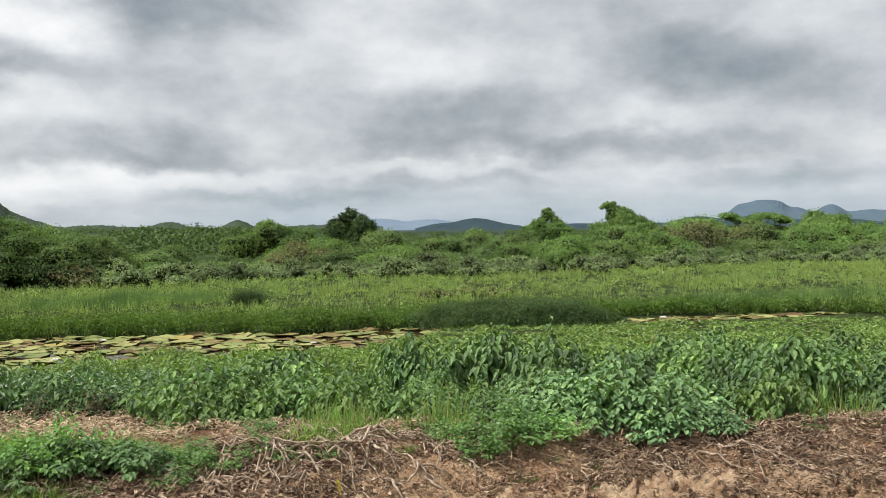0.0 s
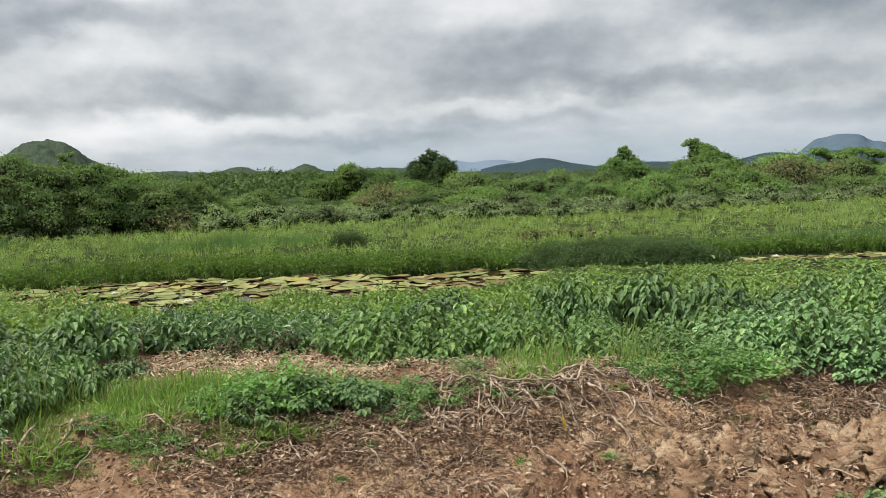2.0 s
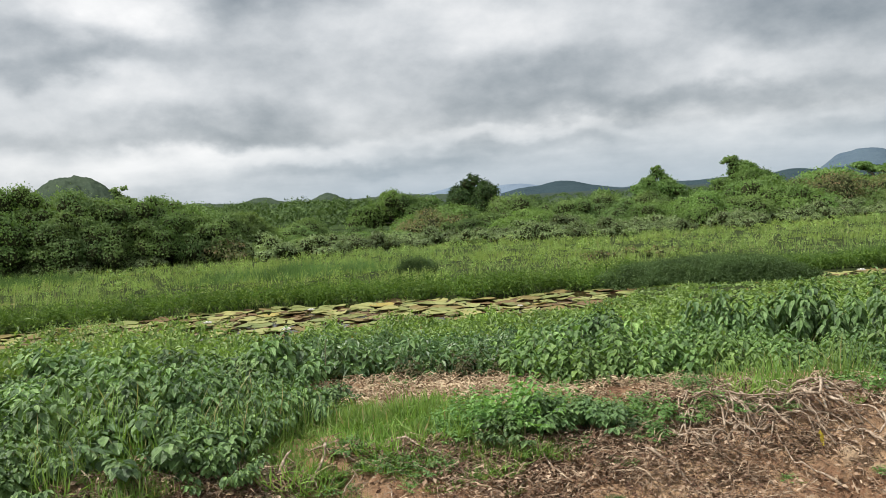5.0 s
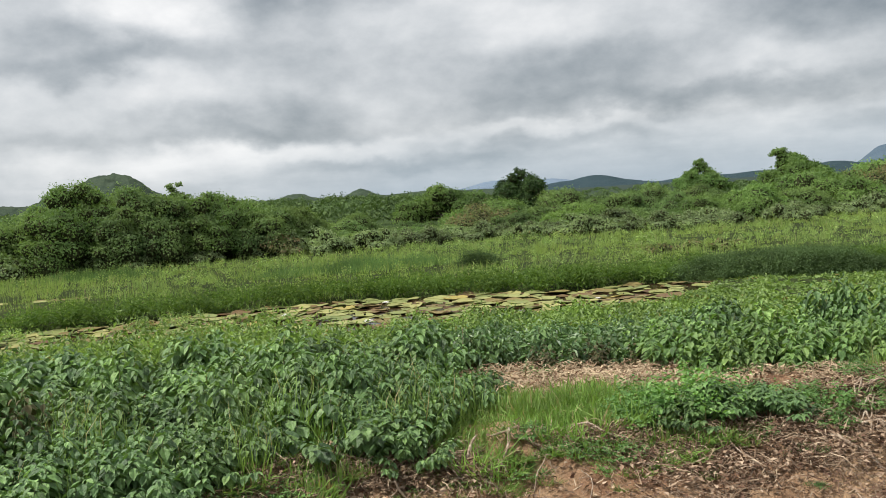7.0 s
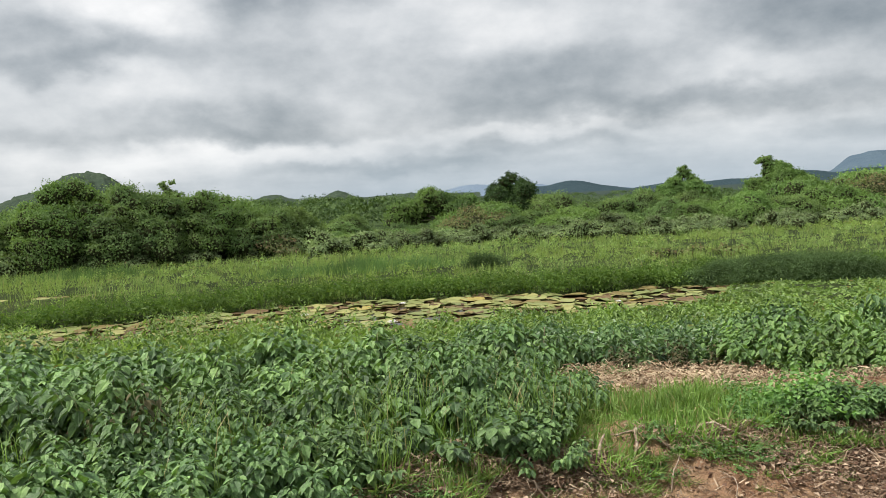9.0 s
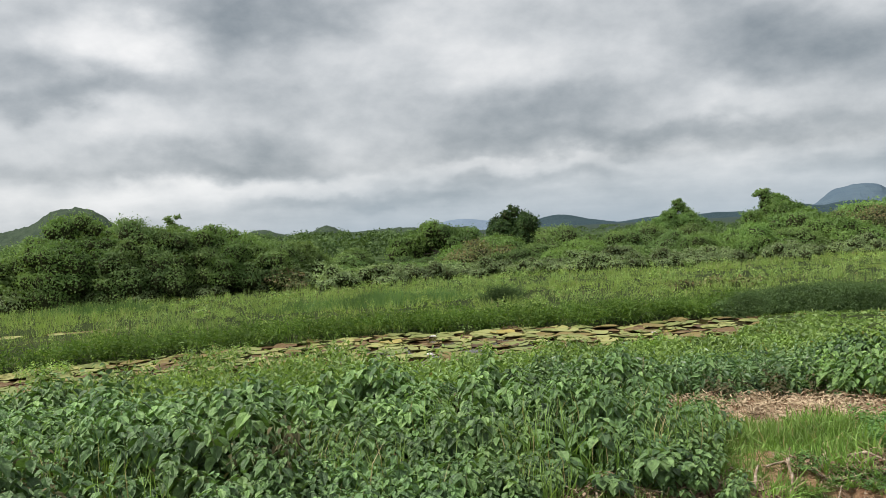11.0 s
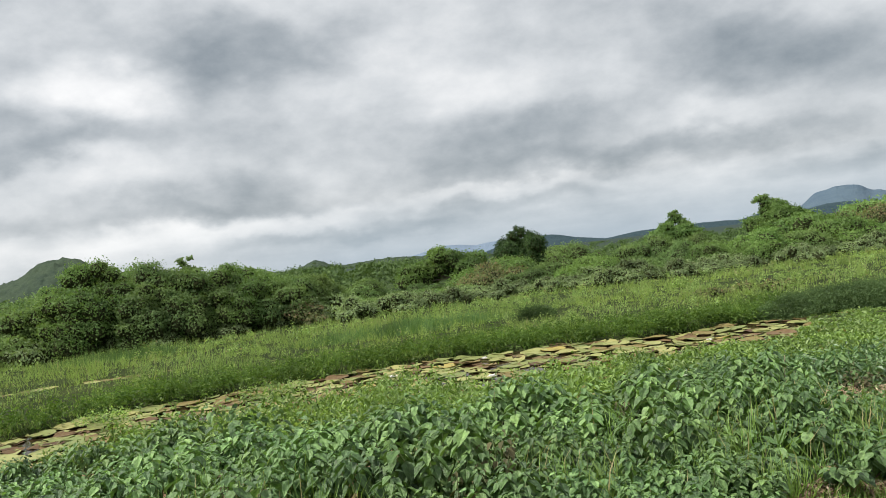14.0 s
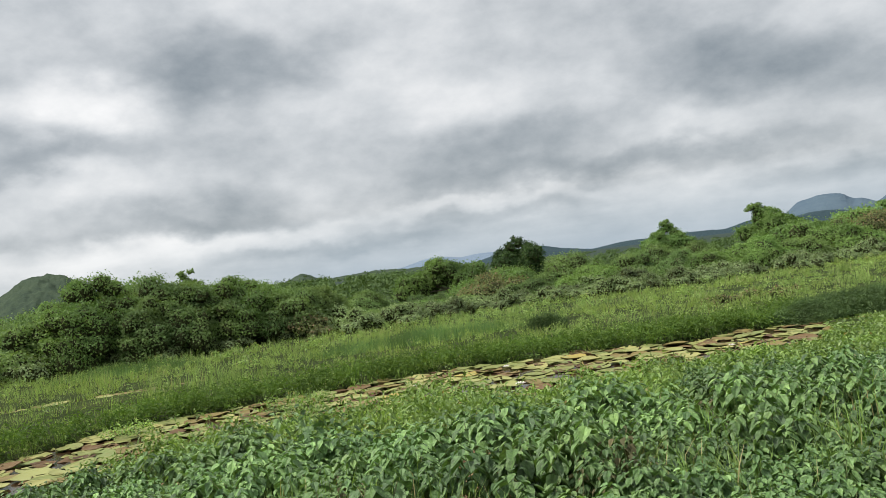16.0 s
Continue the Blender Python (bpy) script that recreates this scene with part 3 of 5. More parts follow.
def tuft(name, label, group, count, radius, height, width, mat, seed, spread_out=.5, kind="", blade=BLADE):
    """A clump of grass blades."""
    r = np.random.default_rng(seed)
    a, d = r.uniform(0, 6.283, count), radius * np.sqrt(r.uniform(0, 1, count))
    P = np.stack([np.cos(a) * d, np.sin(a) * d, np.full(count, -.02)], 1)
    b = a + r.normal(0, .9, count)
    out = np.stack([np.cos(b), np.sin(b), np.zeros(count)], 1)
    way = out * (spread_out * r.uniform(.1, 1.1, count))[:, None] + np.array((0, 0, 1.))
    L = height * r.uniform(.5, 1.15, count)
    V, F = leaves(blade, P, way, out + np.array((0, 0, .6)) + r.normal(0, .3, (count, 3)), L, width * r.uniform(.6, 1.3, count))
    root = base_thing(name, label, "grass", group, kind)
    part("foliage", make_mesh("foliage", V, F, mat, False), root)
    return root


def set_down(proto, x, y, turn, size, high=1.0, sink=.03):
    """A copy of a plant on the ground."""
    m = pose(x, y, float(ground_z(x, y)) - sink, 0, 0, math.degrees(turn))
    ob = copy_thing(proto, m)
    ob.scale = (size, size, size * high)
    return ob


def drop_protos(protos):
    for p in protos:
        for o in (*p.children_recursive, p):
            bpy.data.objects.remove(o)


def lumpy(radius, height, seed, rings=9, sides=16, amp=.28):
    """A low uneven mound, open below."""
    th = np.linspace(0, 2 * math.pi, sides, endpoint=False)
    ph = np.linspace(0, math.pi / 2, rings)
    TH, PH = np.meshgrid(th, ph)
    k = 1 + fbm(np.cos(TH) * np.cos(PH) * 2 + 9, np.sin(TH) * np.cos(PH) * 2 + PH * 1.3 + 9, 1.3, 3, seed) * amp * 2
    V = np.stack([np.cos(TH) * np.cos(PH) * radius * k, np.sin(TH) * np.cos(PH) * radius * k, np.sin(PH) * height * k], -1).reshape(-1, 3)
    i = np.arange(rings - 1)[:, None] * sides
    j = np.arange(sides)[None]
    F = np.stack([i + j, i + (j + 1) % sides, i + sides + (j + 1) % sides, i + sides + j], -1).reshape(-1, 4)
    return V, F


def crown_points(n, clumps, r):
    """Leaf seats on the outer skin of many overlapping clumps (x, y, z, radius, flatness)."""
    C = np.asarray(clumps, float)
    w = C[:, 3] ** 2
    Ps, ds, got = [], [], 0
    while got < n:
        pick = r.choice(len(C), n, p=w / w.sum())
        d = unit(r.normal(0, 1, (n, 3)))
        d[:, 2] = np.where(d[:, 2] < -.45, -d[:, 2], d[:, 2])
        lobes = 1 + .16 * np.sin(d[:, 0] * 7 + pick) * np.sin(d[:, 1] * 7 + pick * 2.0) + .10 * np.sin(d[:, 2] * 11 + pick)
        P = C[pick, :3] + d * (C[pick, 3] * lobes * np.where(r.uniform(0, 1, n) < .88, r.uniform(.70, .98, n), r.uniform(.95, 1.28, n)))[:, None] * np.stack([np.ones(n), np.ones(n), C[pick, 4]], 1)
        gap = (P[:, None] - C[None, :, :3]) / np.stack([C[:, 3], C[:, 3], C[:, 3] * C[:, 4]], 1)[None]
        # fewer leaves underneath, so the dark core shows as a shaded underside
        free = ((gap ** 2).sum(-1).min(1) > .55) & (r.uniform(0, 1, n) < .60 + .8 * d[:, 2])
        Ps.append(P[free]), ds.append(d[free])
        got += int(free.sum())
    return np.concatenate(Ps)[:n], np.concatenate(ds)[:n]


def crown(n, clumps, leaf, mat, seed, name="crown"):
    r = np.random.default_rng(seed)
    P, d = crown_points(n, clumps, r)
    size = leaf * r.uniform(.6, 1.35, n)
    tip = d * .3 + np.array((0, 0, -.5)) + r.normal(0, .6, (n, 3))
    up = d * 1.2 + np.array((0, 0, .35)) + r.normal(0, .14, (n, 3))
    V, F = leaves(CARD, P, tip, up, size)
    return make_mesh(name, V, F, mat, False)


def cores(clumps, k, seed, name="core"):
    """Filler masses inside the clumps of a crown; their dark colour paints in the inner shade."""
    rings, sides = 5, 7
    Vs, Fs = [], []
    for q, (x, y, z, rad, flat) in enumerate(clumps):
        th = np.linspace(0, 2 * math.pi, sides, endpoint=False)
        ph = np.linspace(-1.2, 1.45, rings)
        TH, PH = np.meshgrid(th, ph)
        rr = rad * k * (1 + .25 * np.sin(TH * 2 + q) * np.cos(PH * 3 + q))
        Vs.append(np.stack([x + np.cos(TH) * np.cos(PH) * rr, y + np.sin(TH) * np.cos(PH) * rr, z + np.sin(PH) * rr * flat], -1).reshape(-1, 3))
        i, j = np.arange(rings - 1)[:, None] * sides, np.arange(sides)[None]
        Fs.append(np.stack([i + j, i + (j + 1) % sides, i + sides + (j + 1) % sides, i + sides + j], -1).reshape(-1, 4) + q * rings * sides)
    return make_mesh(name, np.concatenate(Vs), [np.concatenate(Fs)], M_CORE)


def mound_clumps(width, depth, height, count, r, lobe=1.0, dome=.62, low=.6):
    """Clumps that make up a tangle of bushes grown over by creepers."""
    out = []
    for k in range(count):
        a, d = r.uniform(0, 6.283), math.sqrt(r.uniform(0, 1))
        x, y = math.cos(a) * d, math.sin(a) * d
        h = height * (1 - dome * d ** 2) * r.uniform(low, 1.12 if low < .7 else 1.04)
        rad = r.uniform(.17, .34) * min(width, height * 1.6) * lobe
        out.append((x * width * .5, y * depth * .5, max(h - rad * .6, rad * .35), rad, r.uniform(.65, .95)))
        if h > 2.2:
            out.append((x * width * .6, y * depth * .6, max(h * .16, rad * .4), rad, r.uniform(.7, 1.0)))
        if h > .9:
            out.append((x * width * .56, y * depth * .56, max(h * .45, rad * .4), rad * .95, r.uniform(.7, 1.0)))
    return out


def mound(name, label, group, width, depth, height, mat, seed, n, leaf, clumps=15, sticks=5, lobe=1.0, dome=.62, low=.6):
    r = np.random.default_rng(seed)
    cl = mound_clumps(width, depth, height, clumps, r, lobe, dome, low)
    root = base_thing(name, label, "bush", group)
    part("foliage", crown(n, cl, leaf, mat, seed + 1, "foliage"), root)
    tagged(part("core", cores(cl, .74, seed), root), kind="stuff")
    for k in range(sticks):
        a = r.uniform(0, 6.283)
        foot = np.array((math.cos(a), math.sin(a), 0)) * width * .12
        c = cl[r.integers(len(cl))]
        top = np.array(c[:3]) + (0, 0, c[3] * .6)
        t = np.linspace(0, 1, 6)[:, None]
        V, F = tubes([(foot + (top - foot) * t + r.normal(0, .05, (6, 3)) * t, np.linspace(.045, .012, 6))], 5)
        part("bough", make_mesh("bough", V, F, M_BARK), root)
    return root


def tree(name, label, clumps, mat, n, leaf, seed, trunk_h, trunk_r, limbs=7, foot=(0, 0)):
    r = np.random.default_rng(seed)
    root = base_thing(name, label, "tree", "trees behind the marsh")
    part("crown", crown(n, clumps, leaf, mat, seed, "crown"), root)
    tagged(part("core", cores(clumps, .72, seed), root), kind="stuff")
    t = np.linspace(0, 1, 7)[:, None]
    fork = np.array((foot[0] * .3, foot[1] * .3, trunk_h))
    V, F = tubes([(np.array((foot[0], foot[1], -.2)) * (1 - t) + fork * t + np.sin(t * 5) * .05, np.linspace(trunk_r, trunk_r * .7, 7))], 8)
    trunk = part("trunk", make_mesh("trunk", V, F, M_BARK), root)
    big = sorted(clumps, key=lambda c: -c[3])[:limbs]
    for c in list(clumps)[:2] + big:
        end = np.array(c[:3])
        sag = np.array((0, 0, -.15)) * (t * (1 - t))
        V, F = tubes([(fork + (end - fork) * t + sag + r.normal(0, .03, (7, 3)) * t, np.linspace(trunk_r * .55, trunk_r * .12, 7))], 5)
        part("limb", make_mesh("limb", V, F, M_BARK), trunk)
    return root


# ---------------------------------------------------------------- far side: meadow, fringe, bushes, trees
def field(name, label, category, n, xr, yr, keep, height, width, mat, seed, lean=.35):
    """A stand of blades over a stretch of the flats."""
    r = np.random.default_rng(seed)
    m = n // 22
    cx, cy = r.uniform(*xr, m), yr[0] + (yr[1] - yr[0]) * r.uniform(0, 1, m) ** 1.15
    cs = r.uniform(.6, 1.35, m)
    of = np.repeat(np.arange(m), 22)
    ox, oy = r.normal(0, .11, len(of)) * cs[of], r.normal(0, .11, len(of)) * cs[of]
    x, y = cx[of] + ox, cy[of] + oy
    ok = keep(x, y) > r.uniform(0, 1, len(x))
    x, y, ox, oy, of = x[ok], y[ok], ox[ok], oy[ok], of[ok]
    n = len(x)
    P = np.stack([x, y, ground_z(x, y, False) - .03], 1)
    a = np.arctan2(oy, ox) + r.normal(0, .6, n)
    out = np.stack([np.cos(a), np.sin(a), np.zeros(n)], 1)
    drift = np.stack([fbm(x, y, .6, 2, seed), fbm(x, y, .6, 2, seed + 5), np.zeros(n)], 1) * .9
    L = height(x, y) * cs[of] * r.uniform(.5, 1.15, n)
    far = np.clip(y / 20, .7, 3.0)
    V, F = leaves(BLADE, P, out * (lean * r.uniform(.2, 1.3, n))[:, None] + drift + np.array((0, 0, 1.)), out + np.array((0, 0, .5)), L, width * far * r.uniform(.6, 1.3, n))
    tagged(new(name, make_mesh(name, V, F, mat, False)), label, category, kind="stuff")


def cover(name, label, category, P, height, leaf, per, mat, shape, seed, droop=.35, slim=1.0):
    """Short leafy shoots at P."""
    r = np.random.default_rng(seed)
    n = len(P)
    lean = r.normal(0, .3, (n, 3)) * np.array((1, 1, 0)) + np.array((0, 0, 1.))
    u = np.linspace(.25, 1.0, per)[None, :, None]
    seat = P[:, None] + lean[:, None] * (u * height[:, None, None])
    turn = (np.arange(per) * 2.4)[None] + r.uniform(0, 6.28, (n, 1))
    D = np.stack([np.cos(turn), np.sin(turn), np.zeros_like(turn)], -1)
    size = (leaf[:, None] * (1.05 - .5 * smooth01((u[..., 0] - .8) / .2)) * r.uniform(.7, 1.3, (n, per))).ravel()
    seat, D = seat.reshape(-1, 3), D.reshape(-1, 3)
    m = len(seat)
    tip = D + np.array((0, 0, -1.)) * (droop + r.normal(0, .6, m))[:, None]
    V, F = leaves(shape, seat + D * (size * .2)[:, None], tip, np.array((0, 0, 1.)) + D * .5 + r.normal(0, .5, (m, 3)), size, size * slim)
    tagged(new(name, make_mesh(name, V, F, mat, False)), label, category, kind="stuff")


BELT_X, BELT_Y = (-80, -34, -28, -24, -22, -19.5, -16, -12.5, -7.5, -2, 3.5, 10, 18, 24, 60), (16, 26, 28, 31, 34, 36, 36.5, 39, 41, 41.5, 44, 48, 53, 54, 60)


def belt(x):
    return np.interp(x, BELT_X, BELT_Y)


def dark_patch(x, y):
    spots = ((.6, 21.2, .10, 3.0, 1.1), (-7.6, 26.2, .1, .7, .35))
    return np.clip((np.maximum.reduce([pool(x, y, *q) for q in spots]) + fbm(x, y, .9, 3, 65) * .9) * 1.3, 0, 1)


def soft_patch(x, y):
    """The long drifts of feathery grass."""
    spots = ((-11.5, 26.8, .45, 4.6, 1.1), (-22.3, 27.2, .35, 2.6, .9), (3.5, 23.6, .2, 5.0, .8), (9.5, 26.8, .25, 4.6, .8))
    return np.clip((np.maximum.reduce([pool(x, y, *q) for q in spots]) + fbm(x, y, .7, 3, 66) * .8) * .9, 0, 1) * (wet(x, y) < -.1)


def in_meadow(x, y):
    start = np.where(x < -.9, far_edge(x), np.interp(x, (-.9, 2.4, 3.4, 9, 10.5, 20), (20.6, 21.3, 22.5, 23.6, 22, 22)))
    ok = (y > start + .02) & (y < belt(x) + 2) & (wet(x, y) < -.05)
    return ok * np.clip(.75 + fbm(x, y, .5, 3, 61), 0, 1) * (1 - np.clip(dark_patch(x, y) * 3, 0, 1))


def rim(x, y):
    start = np.where(x < -.9, far_edge(x), np.interp(x, (-.9, 2.4, 3.4, 9, 10.5, 20), (20.6, 21.3, 22.5, 23.6, 22, 22)))
    d = y - start
    return ((d > -.12) & (d < 2.6) & (wet(x, y) < -.02)) * np.exp(-np.maximum(d, 0) / 1.3) * (1 - np.clip(dark_patch(x, y) * 3, 0, .9))


def meadow_h(x, y):
    return np.clip(.27 + .34 * fbm(x, y, .35, 3, 71) + .50 * fbm(x, y, 1.3, 3, 72), .08, .7)


field("meadow_grass", "tall light-green grass covering the marsh meadow", "grass", 210000, (-32, 32), (11, 56), in_meadow, meadow_h, .014, M_MEADOW, 81, .7)
field("waterside_grass", "thick dark-green grass fringing the lily pond", "grass", 60000, (-30, 14), (8, 24), rim, lambda x, y: .48 + .3 * fbm(x, y, .8, 3, 73), .019, M_REED, 83, .6)


r = np.random.default_rng(91)
x, y = r.uniform(-32, 30, 60000), 11 + 45 * r.uniform(0, 1, 60000) ** 1.25
ok = in_meadow(x, y) * .9 > r.uniform(0, 1, len(x))
x, y = x[ok][:2800], y[ok][:2800]
cover("meadow_weeds", "soft light-green leafy growth through the meadow grass", "weeds", np.stack([x, y, ground_z(x, y, False)], 1), meadow_h(x, y) * 1.1 * r.uniform(.7, 1.2, len(x)), .070 * np.clip(y / 22, .8, 1.8), 9, M_MEADOW, NARROW, 92, -.25, 1.5)
x, y = r.uniform(-30, 14, 60000), r.uniform(8, 24, 60000)
ok = rim(x, y) > r.uniform(0, 1, len(x))
x, y = x[ok][:6500], y[ok][:6500]
cover("waterside_weeds", "leafy dark-green growth along the water's edge", "weeds", np.stack([x, y, ground_z(x, y, False) - .02], 1), (.40 + .3 * fbm(x, y, 1.1, 3, 74)) * r.uniform(.7, 1.2, len(x)), np.full(len(x), .11), 11, M_REED, NARROW, 93, .0, 1.5)


for k, (n, xr, yr) in enumerate(((30000, (-3.2, 4.4), (19.6, 23)), (5000, (-9.2, -6.2), (25.2, 27.4)))):
    x, y = r.uniform(*xr, n), r.uniform(*yr, n)
    ok = dark_patch(x, y) > r.uniform(.0, 1.1, n)
    x, y = x[ok][:5200], y[ok][:5200]
    cover("dark_feathery_weeds", "dark feathery growth in a low soft mound on the meadow", "weeds", np.stack([x, y, ground_z(x, y, False) - .02], 1), (.12 + .46 * dark_patch(x, y)) * r.uniform(.75, 1.1, len(x)), np.full(len(x), .075), 14, M_DARKGRASS, NARROW, 94 + k, .1, 1.3)
for k, (n, xr, yr) in enumerate(((70000, (-17.5, -5.5), (22.5, 30)), (26000, (-26, -19), (25, 29.5)), (40000, (-2, 9), (21.8, 26)), (40000, (4, 15), (24.5, 30)))):
    field("feathery_grass", "soft mid-green feathery grass in a long drift across the meadow", "grass", n, xr, yr, soft_patch, lambda x, y: .30 + .26 * soft_patch(x, y), .010, M_FEATHER, 104 + k, .9)

rb = np.random.default_rng(101)
weeds = [leafy_plant("meadow_weed", "pale green broad-leaved weed standing in the meadow grass", "weed", "weeds of the meadow", 16, .40, .42, .06, M_CARPET, CARD, 900 + k, per=10, stems=False) for k in range(3)]
for k in range(70):
    x = rb.uniform(-24, 22)
    y0 = float(np.where(x < -.9, far_edge(x), 21))
    y = rb.uniform(y0 + 1.5, float(belt(x)))
    if float(wet(np.array(x), np.array(y))) < -.3:
        set_down(weeds[k % 3], x, y, rb.uniform(0, 6.28), rb.uniform(.8, 1.5))
for x, y in ((-12.9, 15.5), (-12.5, 15.9), (-12.2, 15.2), (-12.0, 15.7), (-12.6, 15.0), (-12.1, 16.3), (-12.7, 16.5), (-15.3, 13.9), (-15.0, 14.3), (-15.5, 14.2), (-15.2, 14.6)):
    ob = set_down(weeds[int(-x * 10) % 3], x, y, x * 9, .9, .95)
    ob.location.z = .0
drop_protos(weeds)

fringe = [mound("fringe_bush", "low grey-green leafy bush at the edge of the thicket", "low bushes along the thicket", 1.9, 1.5, .85, M_FRINGE, 120 + k * 3, 1700, .085, 10, 2) for k in range(4)]
for k, x in enumerate(np.linspace(-40, 38, 70)):
    for row in range(2):
        xx = x + rb.normal(0, .5)
        s = rb.uniform(.75, 1.25) * (1 + .12 * row)
        if xx < -24.5 and row == 0:
            continue
        set_down(fringe[rb.integers(4)], xx, float(belt(xx)) - .4 + row * 1.8 + rb.normal(0, .5), rb.uniform(0, 6.28), s, rb.uniform(.75, 1.1))
drop_protos(fringe)


def thicket_h(x):
    """Height of the tangle along the belt."""
    return np.interp(x, (-44, -36, -31, -28.5, -24, -21, -19, -16, -12, -7, 0, 6, 10, 16, 24, 34), (1.8, 2.0, 2.2, 2.8, 3.1, 2.4, 1.55, 1.45, 1.5, 1.9, 2.0, 2.2, 2.45, 2.6, 2.5, 2.5))


bushes = [mound("thicket_bush", "dense dark-green bush overgrown with creepers", "bushes of the thicket", 4.2, 3.6, 2.0, M_BUSH, 140 + k * 3, 11000, .098, 20, 7, .8) for k in range(5)]
vines = [mound("creeper_bush", "light-green bush smothered in leafy creepers", "bushes of the thicket", 4.2, 3.6, 2.0, M_VINE, 160 + k * 3, 11000, .098, 20, 6, .8) for k in range(4)]
for row, (off, hk) in enumerate(((3.4, .78), (6.0, .95), (9.5, 1.08))):
    for x in np.arange(-44, 38, 3.2 + row * .5):
        xx = x + rb.normal(0, .6)
        y = float(belt(xx)) + off + rb.normal(0, .6)
        h = float(thicket_h(xx)) * hk * rb.uniform(.50, 1.24)
        kind = vines if (xx > 1 and rb.uniform() < .65) or rb.uniform() < .25 else bushes
        s = h / 2.0
        s = min(max(s, .75), 1.45)
        set_down(kind[rb.integers(len(kind))], xx, y, rb.uniform(0, 6.28), s * rb.uniform(.9, 1.1), h / 2.0 / s, .08)
drop_protos(bushes)
drop_protos(vines)


def stand(ob, x, y, turn=0.0):
    ob.matrix_basis = pose(x, y, float(ground_z(x, y, False)) - .05, 0, 0, turn)
    return ob


def ball_clumps(cx, cz, rad, high, n, seed, small=.42):
    r = np.random.default_rng(seed)
    out = []
    for k in range(n):
        d = unit(r.normal(0, 1, 3))
        q = r.uniform(.35, .85)
        out.append((cx + d[0] * rad * q, d[1] * rad * q, cz + d[2] * high * q, rad * small * r.uniform(.7, 1.2), .85))
    return out


# the rounded dark tree that stands out above the thicket
dome = ball_clumps(0, 1.9, 2.0, 1.35, 40, 5, .34) + ball_clumps(0, .9, 2.0, .9, 18, 15, .36) + [(.1, 0, 3.3, .40, 1.1), (-.45, 0, 3.1, .45, .9), (.65, 0, 2.95, .45, .9), (1.3, 0, 2.55, .4, .9), (-1.2, 0, 2.6, .42, .9), (-.15, 0, 3.62, .18, 1.2)]
stand(tree("dark_tree", "round dense dark-green tree rising above the thicket", dome, M_DARKTREE, 17000, .13, 205, 1.0, .14), -9.6, 55)
# its lighter neighbour
stand(tree("thicket_tree", "light-green spreading tree beside the dark tree", ball_clumps(-.6, 2.0, 1.3, .85, 16, 6) + ball_clumps(1.2, 1.6, 1.6, .8, 18, 7) + ball_clumps(-2.0, 1.2, 1.7, .8, 16, 8), M_VINE, 11000, .13, 206, .9, .12), -14.3, 54)
# a pointed tree hung with creepers
rc = np.random.default_rng(57)
spire = [(.1, 0, 4.35, .34, .8), (-.2, 0, 4.05, .5, .8), (.35, 0, 3.85, .5, .7), (.0, 0, 3.5, .55, .9), (-.5, .2, 3.2, .55, .8), (.75, 0, 3.15, .6, .8)]
for k in range(30):
    h = rc.uniform(.5, 3.0)
    w = 5.0 * (1 - h / 3.6) ** .8
    spire.append((rc.uniform(-w, w * .9), rc.uniform(-1.5, 1.5), h * rc.uniform(.85, 1.05), rc.uniform(.55, 1.05), rc.uniform(.7, .95)))
stand(tree("pointed_tree", "pointed light-green tree draped in creepers", spire, M_VINE, 20000, .17, 207, 1.6, .2), 5.4, 98)
# the tree whose top leans over like a head on a neck
head = [(-.75, 0, 4.0, .42, .7), (-.35, .1, 4.08, .40, .8), (-1.15, 0, 3.85, .22, .8), (-.45, 0, 3.6, .42, .9), (-.3, 0, 3.25, .45, .9), (.1, 0, 2.9, .6, .9), (-.5, .1, 3.0, .4, .9), (-.2, 0, 2.5, .6, .9), (.05, .1, 3.55, .55, .9), (.5, 0, 3.3, .65, .9)]
head += [(.6 + k * .32, (k % 3 - 1) * .5, 3.05 - k * .17, .75, .9) for k in range(8)] + ball_clumps(.6, 1.9, 2.6, 1.1, 26, 9, .34)
stand(tree("leaning_tree", "light-green tree with a crooked leaning top", head, M_VINE, 15000, .15, 208, 1.5, .18), 9.6, 70)
# airy flat-topped tree and brown tangle further along
airy = [(x * 1.0, math.sin(x * 3) * .8, 2.75 + math.sin(x * 2.2) * .22, .62, .42) for x in np.linspace(-2.3, 2.3, 12)] + [(x, .4, 2.0, .5, .5) for x in (-1.6, -.4, .9, 1.8)]
stand(tree("airy_tree", "airy flat-topped tree with open branches", airy, M_VINE, 7000, .13, 209, 1.1, .13, 12), 19.6, 66)
stand(tree("thicket_tree", "light-green bushy tree at the back of the thicket", ball_clumps(0, 1.8, 2.0, 1.1, 26, 14), M_VINE, 11000, .14, 210, .9, .14), 25.3, 68)
stand(tree("thicket_tree", "light-green bushy tree at the back of the thicket", ball_clumps(0, 1.7, 2.4, 1.1, 26, 15), M_BUSH, 11000, .14, 211, .9, .14), 31.5, 66)
for k, (x, y, w, h) in enumerate(((11.9, 54.5, 4.4, 2.55), (15.6, 56.5, 3.8, 2.3))):
    stand(mound("withered_bush", "brownish half-withered bush tangled with dry creepers", "withered bushes", w, 3.4, h, M_BROWNBUSH, 220 + k, 5000, .12, 18, 12), x, y)
stand(mound("withered_bush", "brownish half-withered bush tangled with dry creepers", "withered bushes", 3.4, 2.6, 1.8, M_BROWNBUSH, 226, 3600, .12, 16, 9), -10.6, 46)
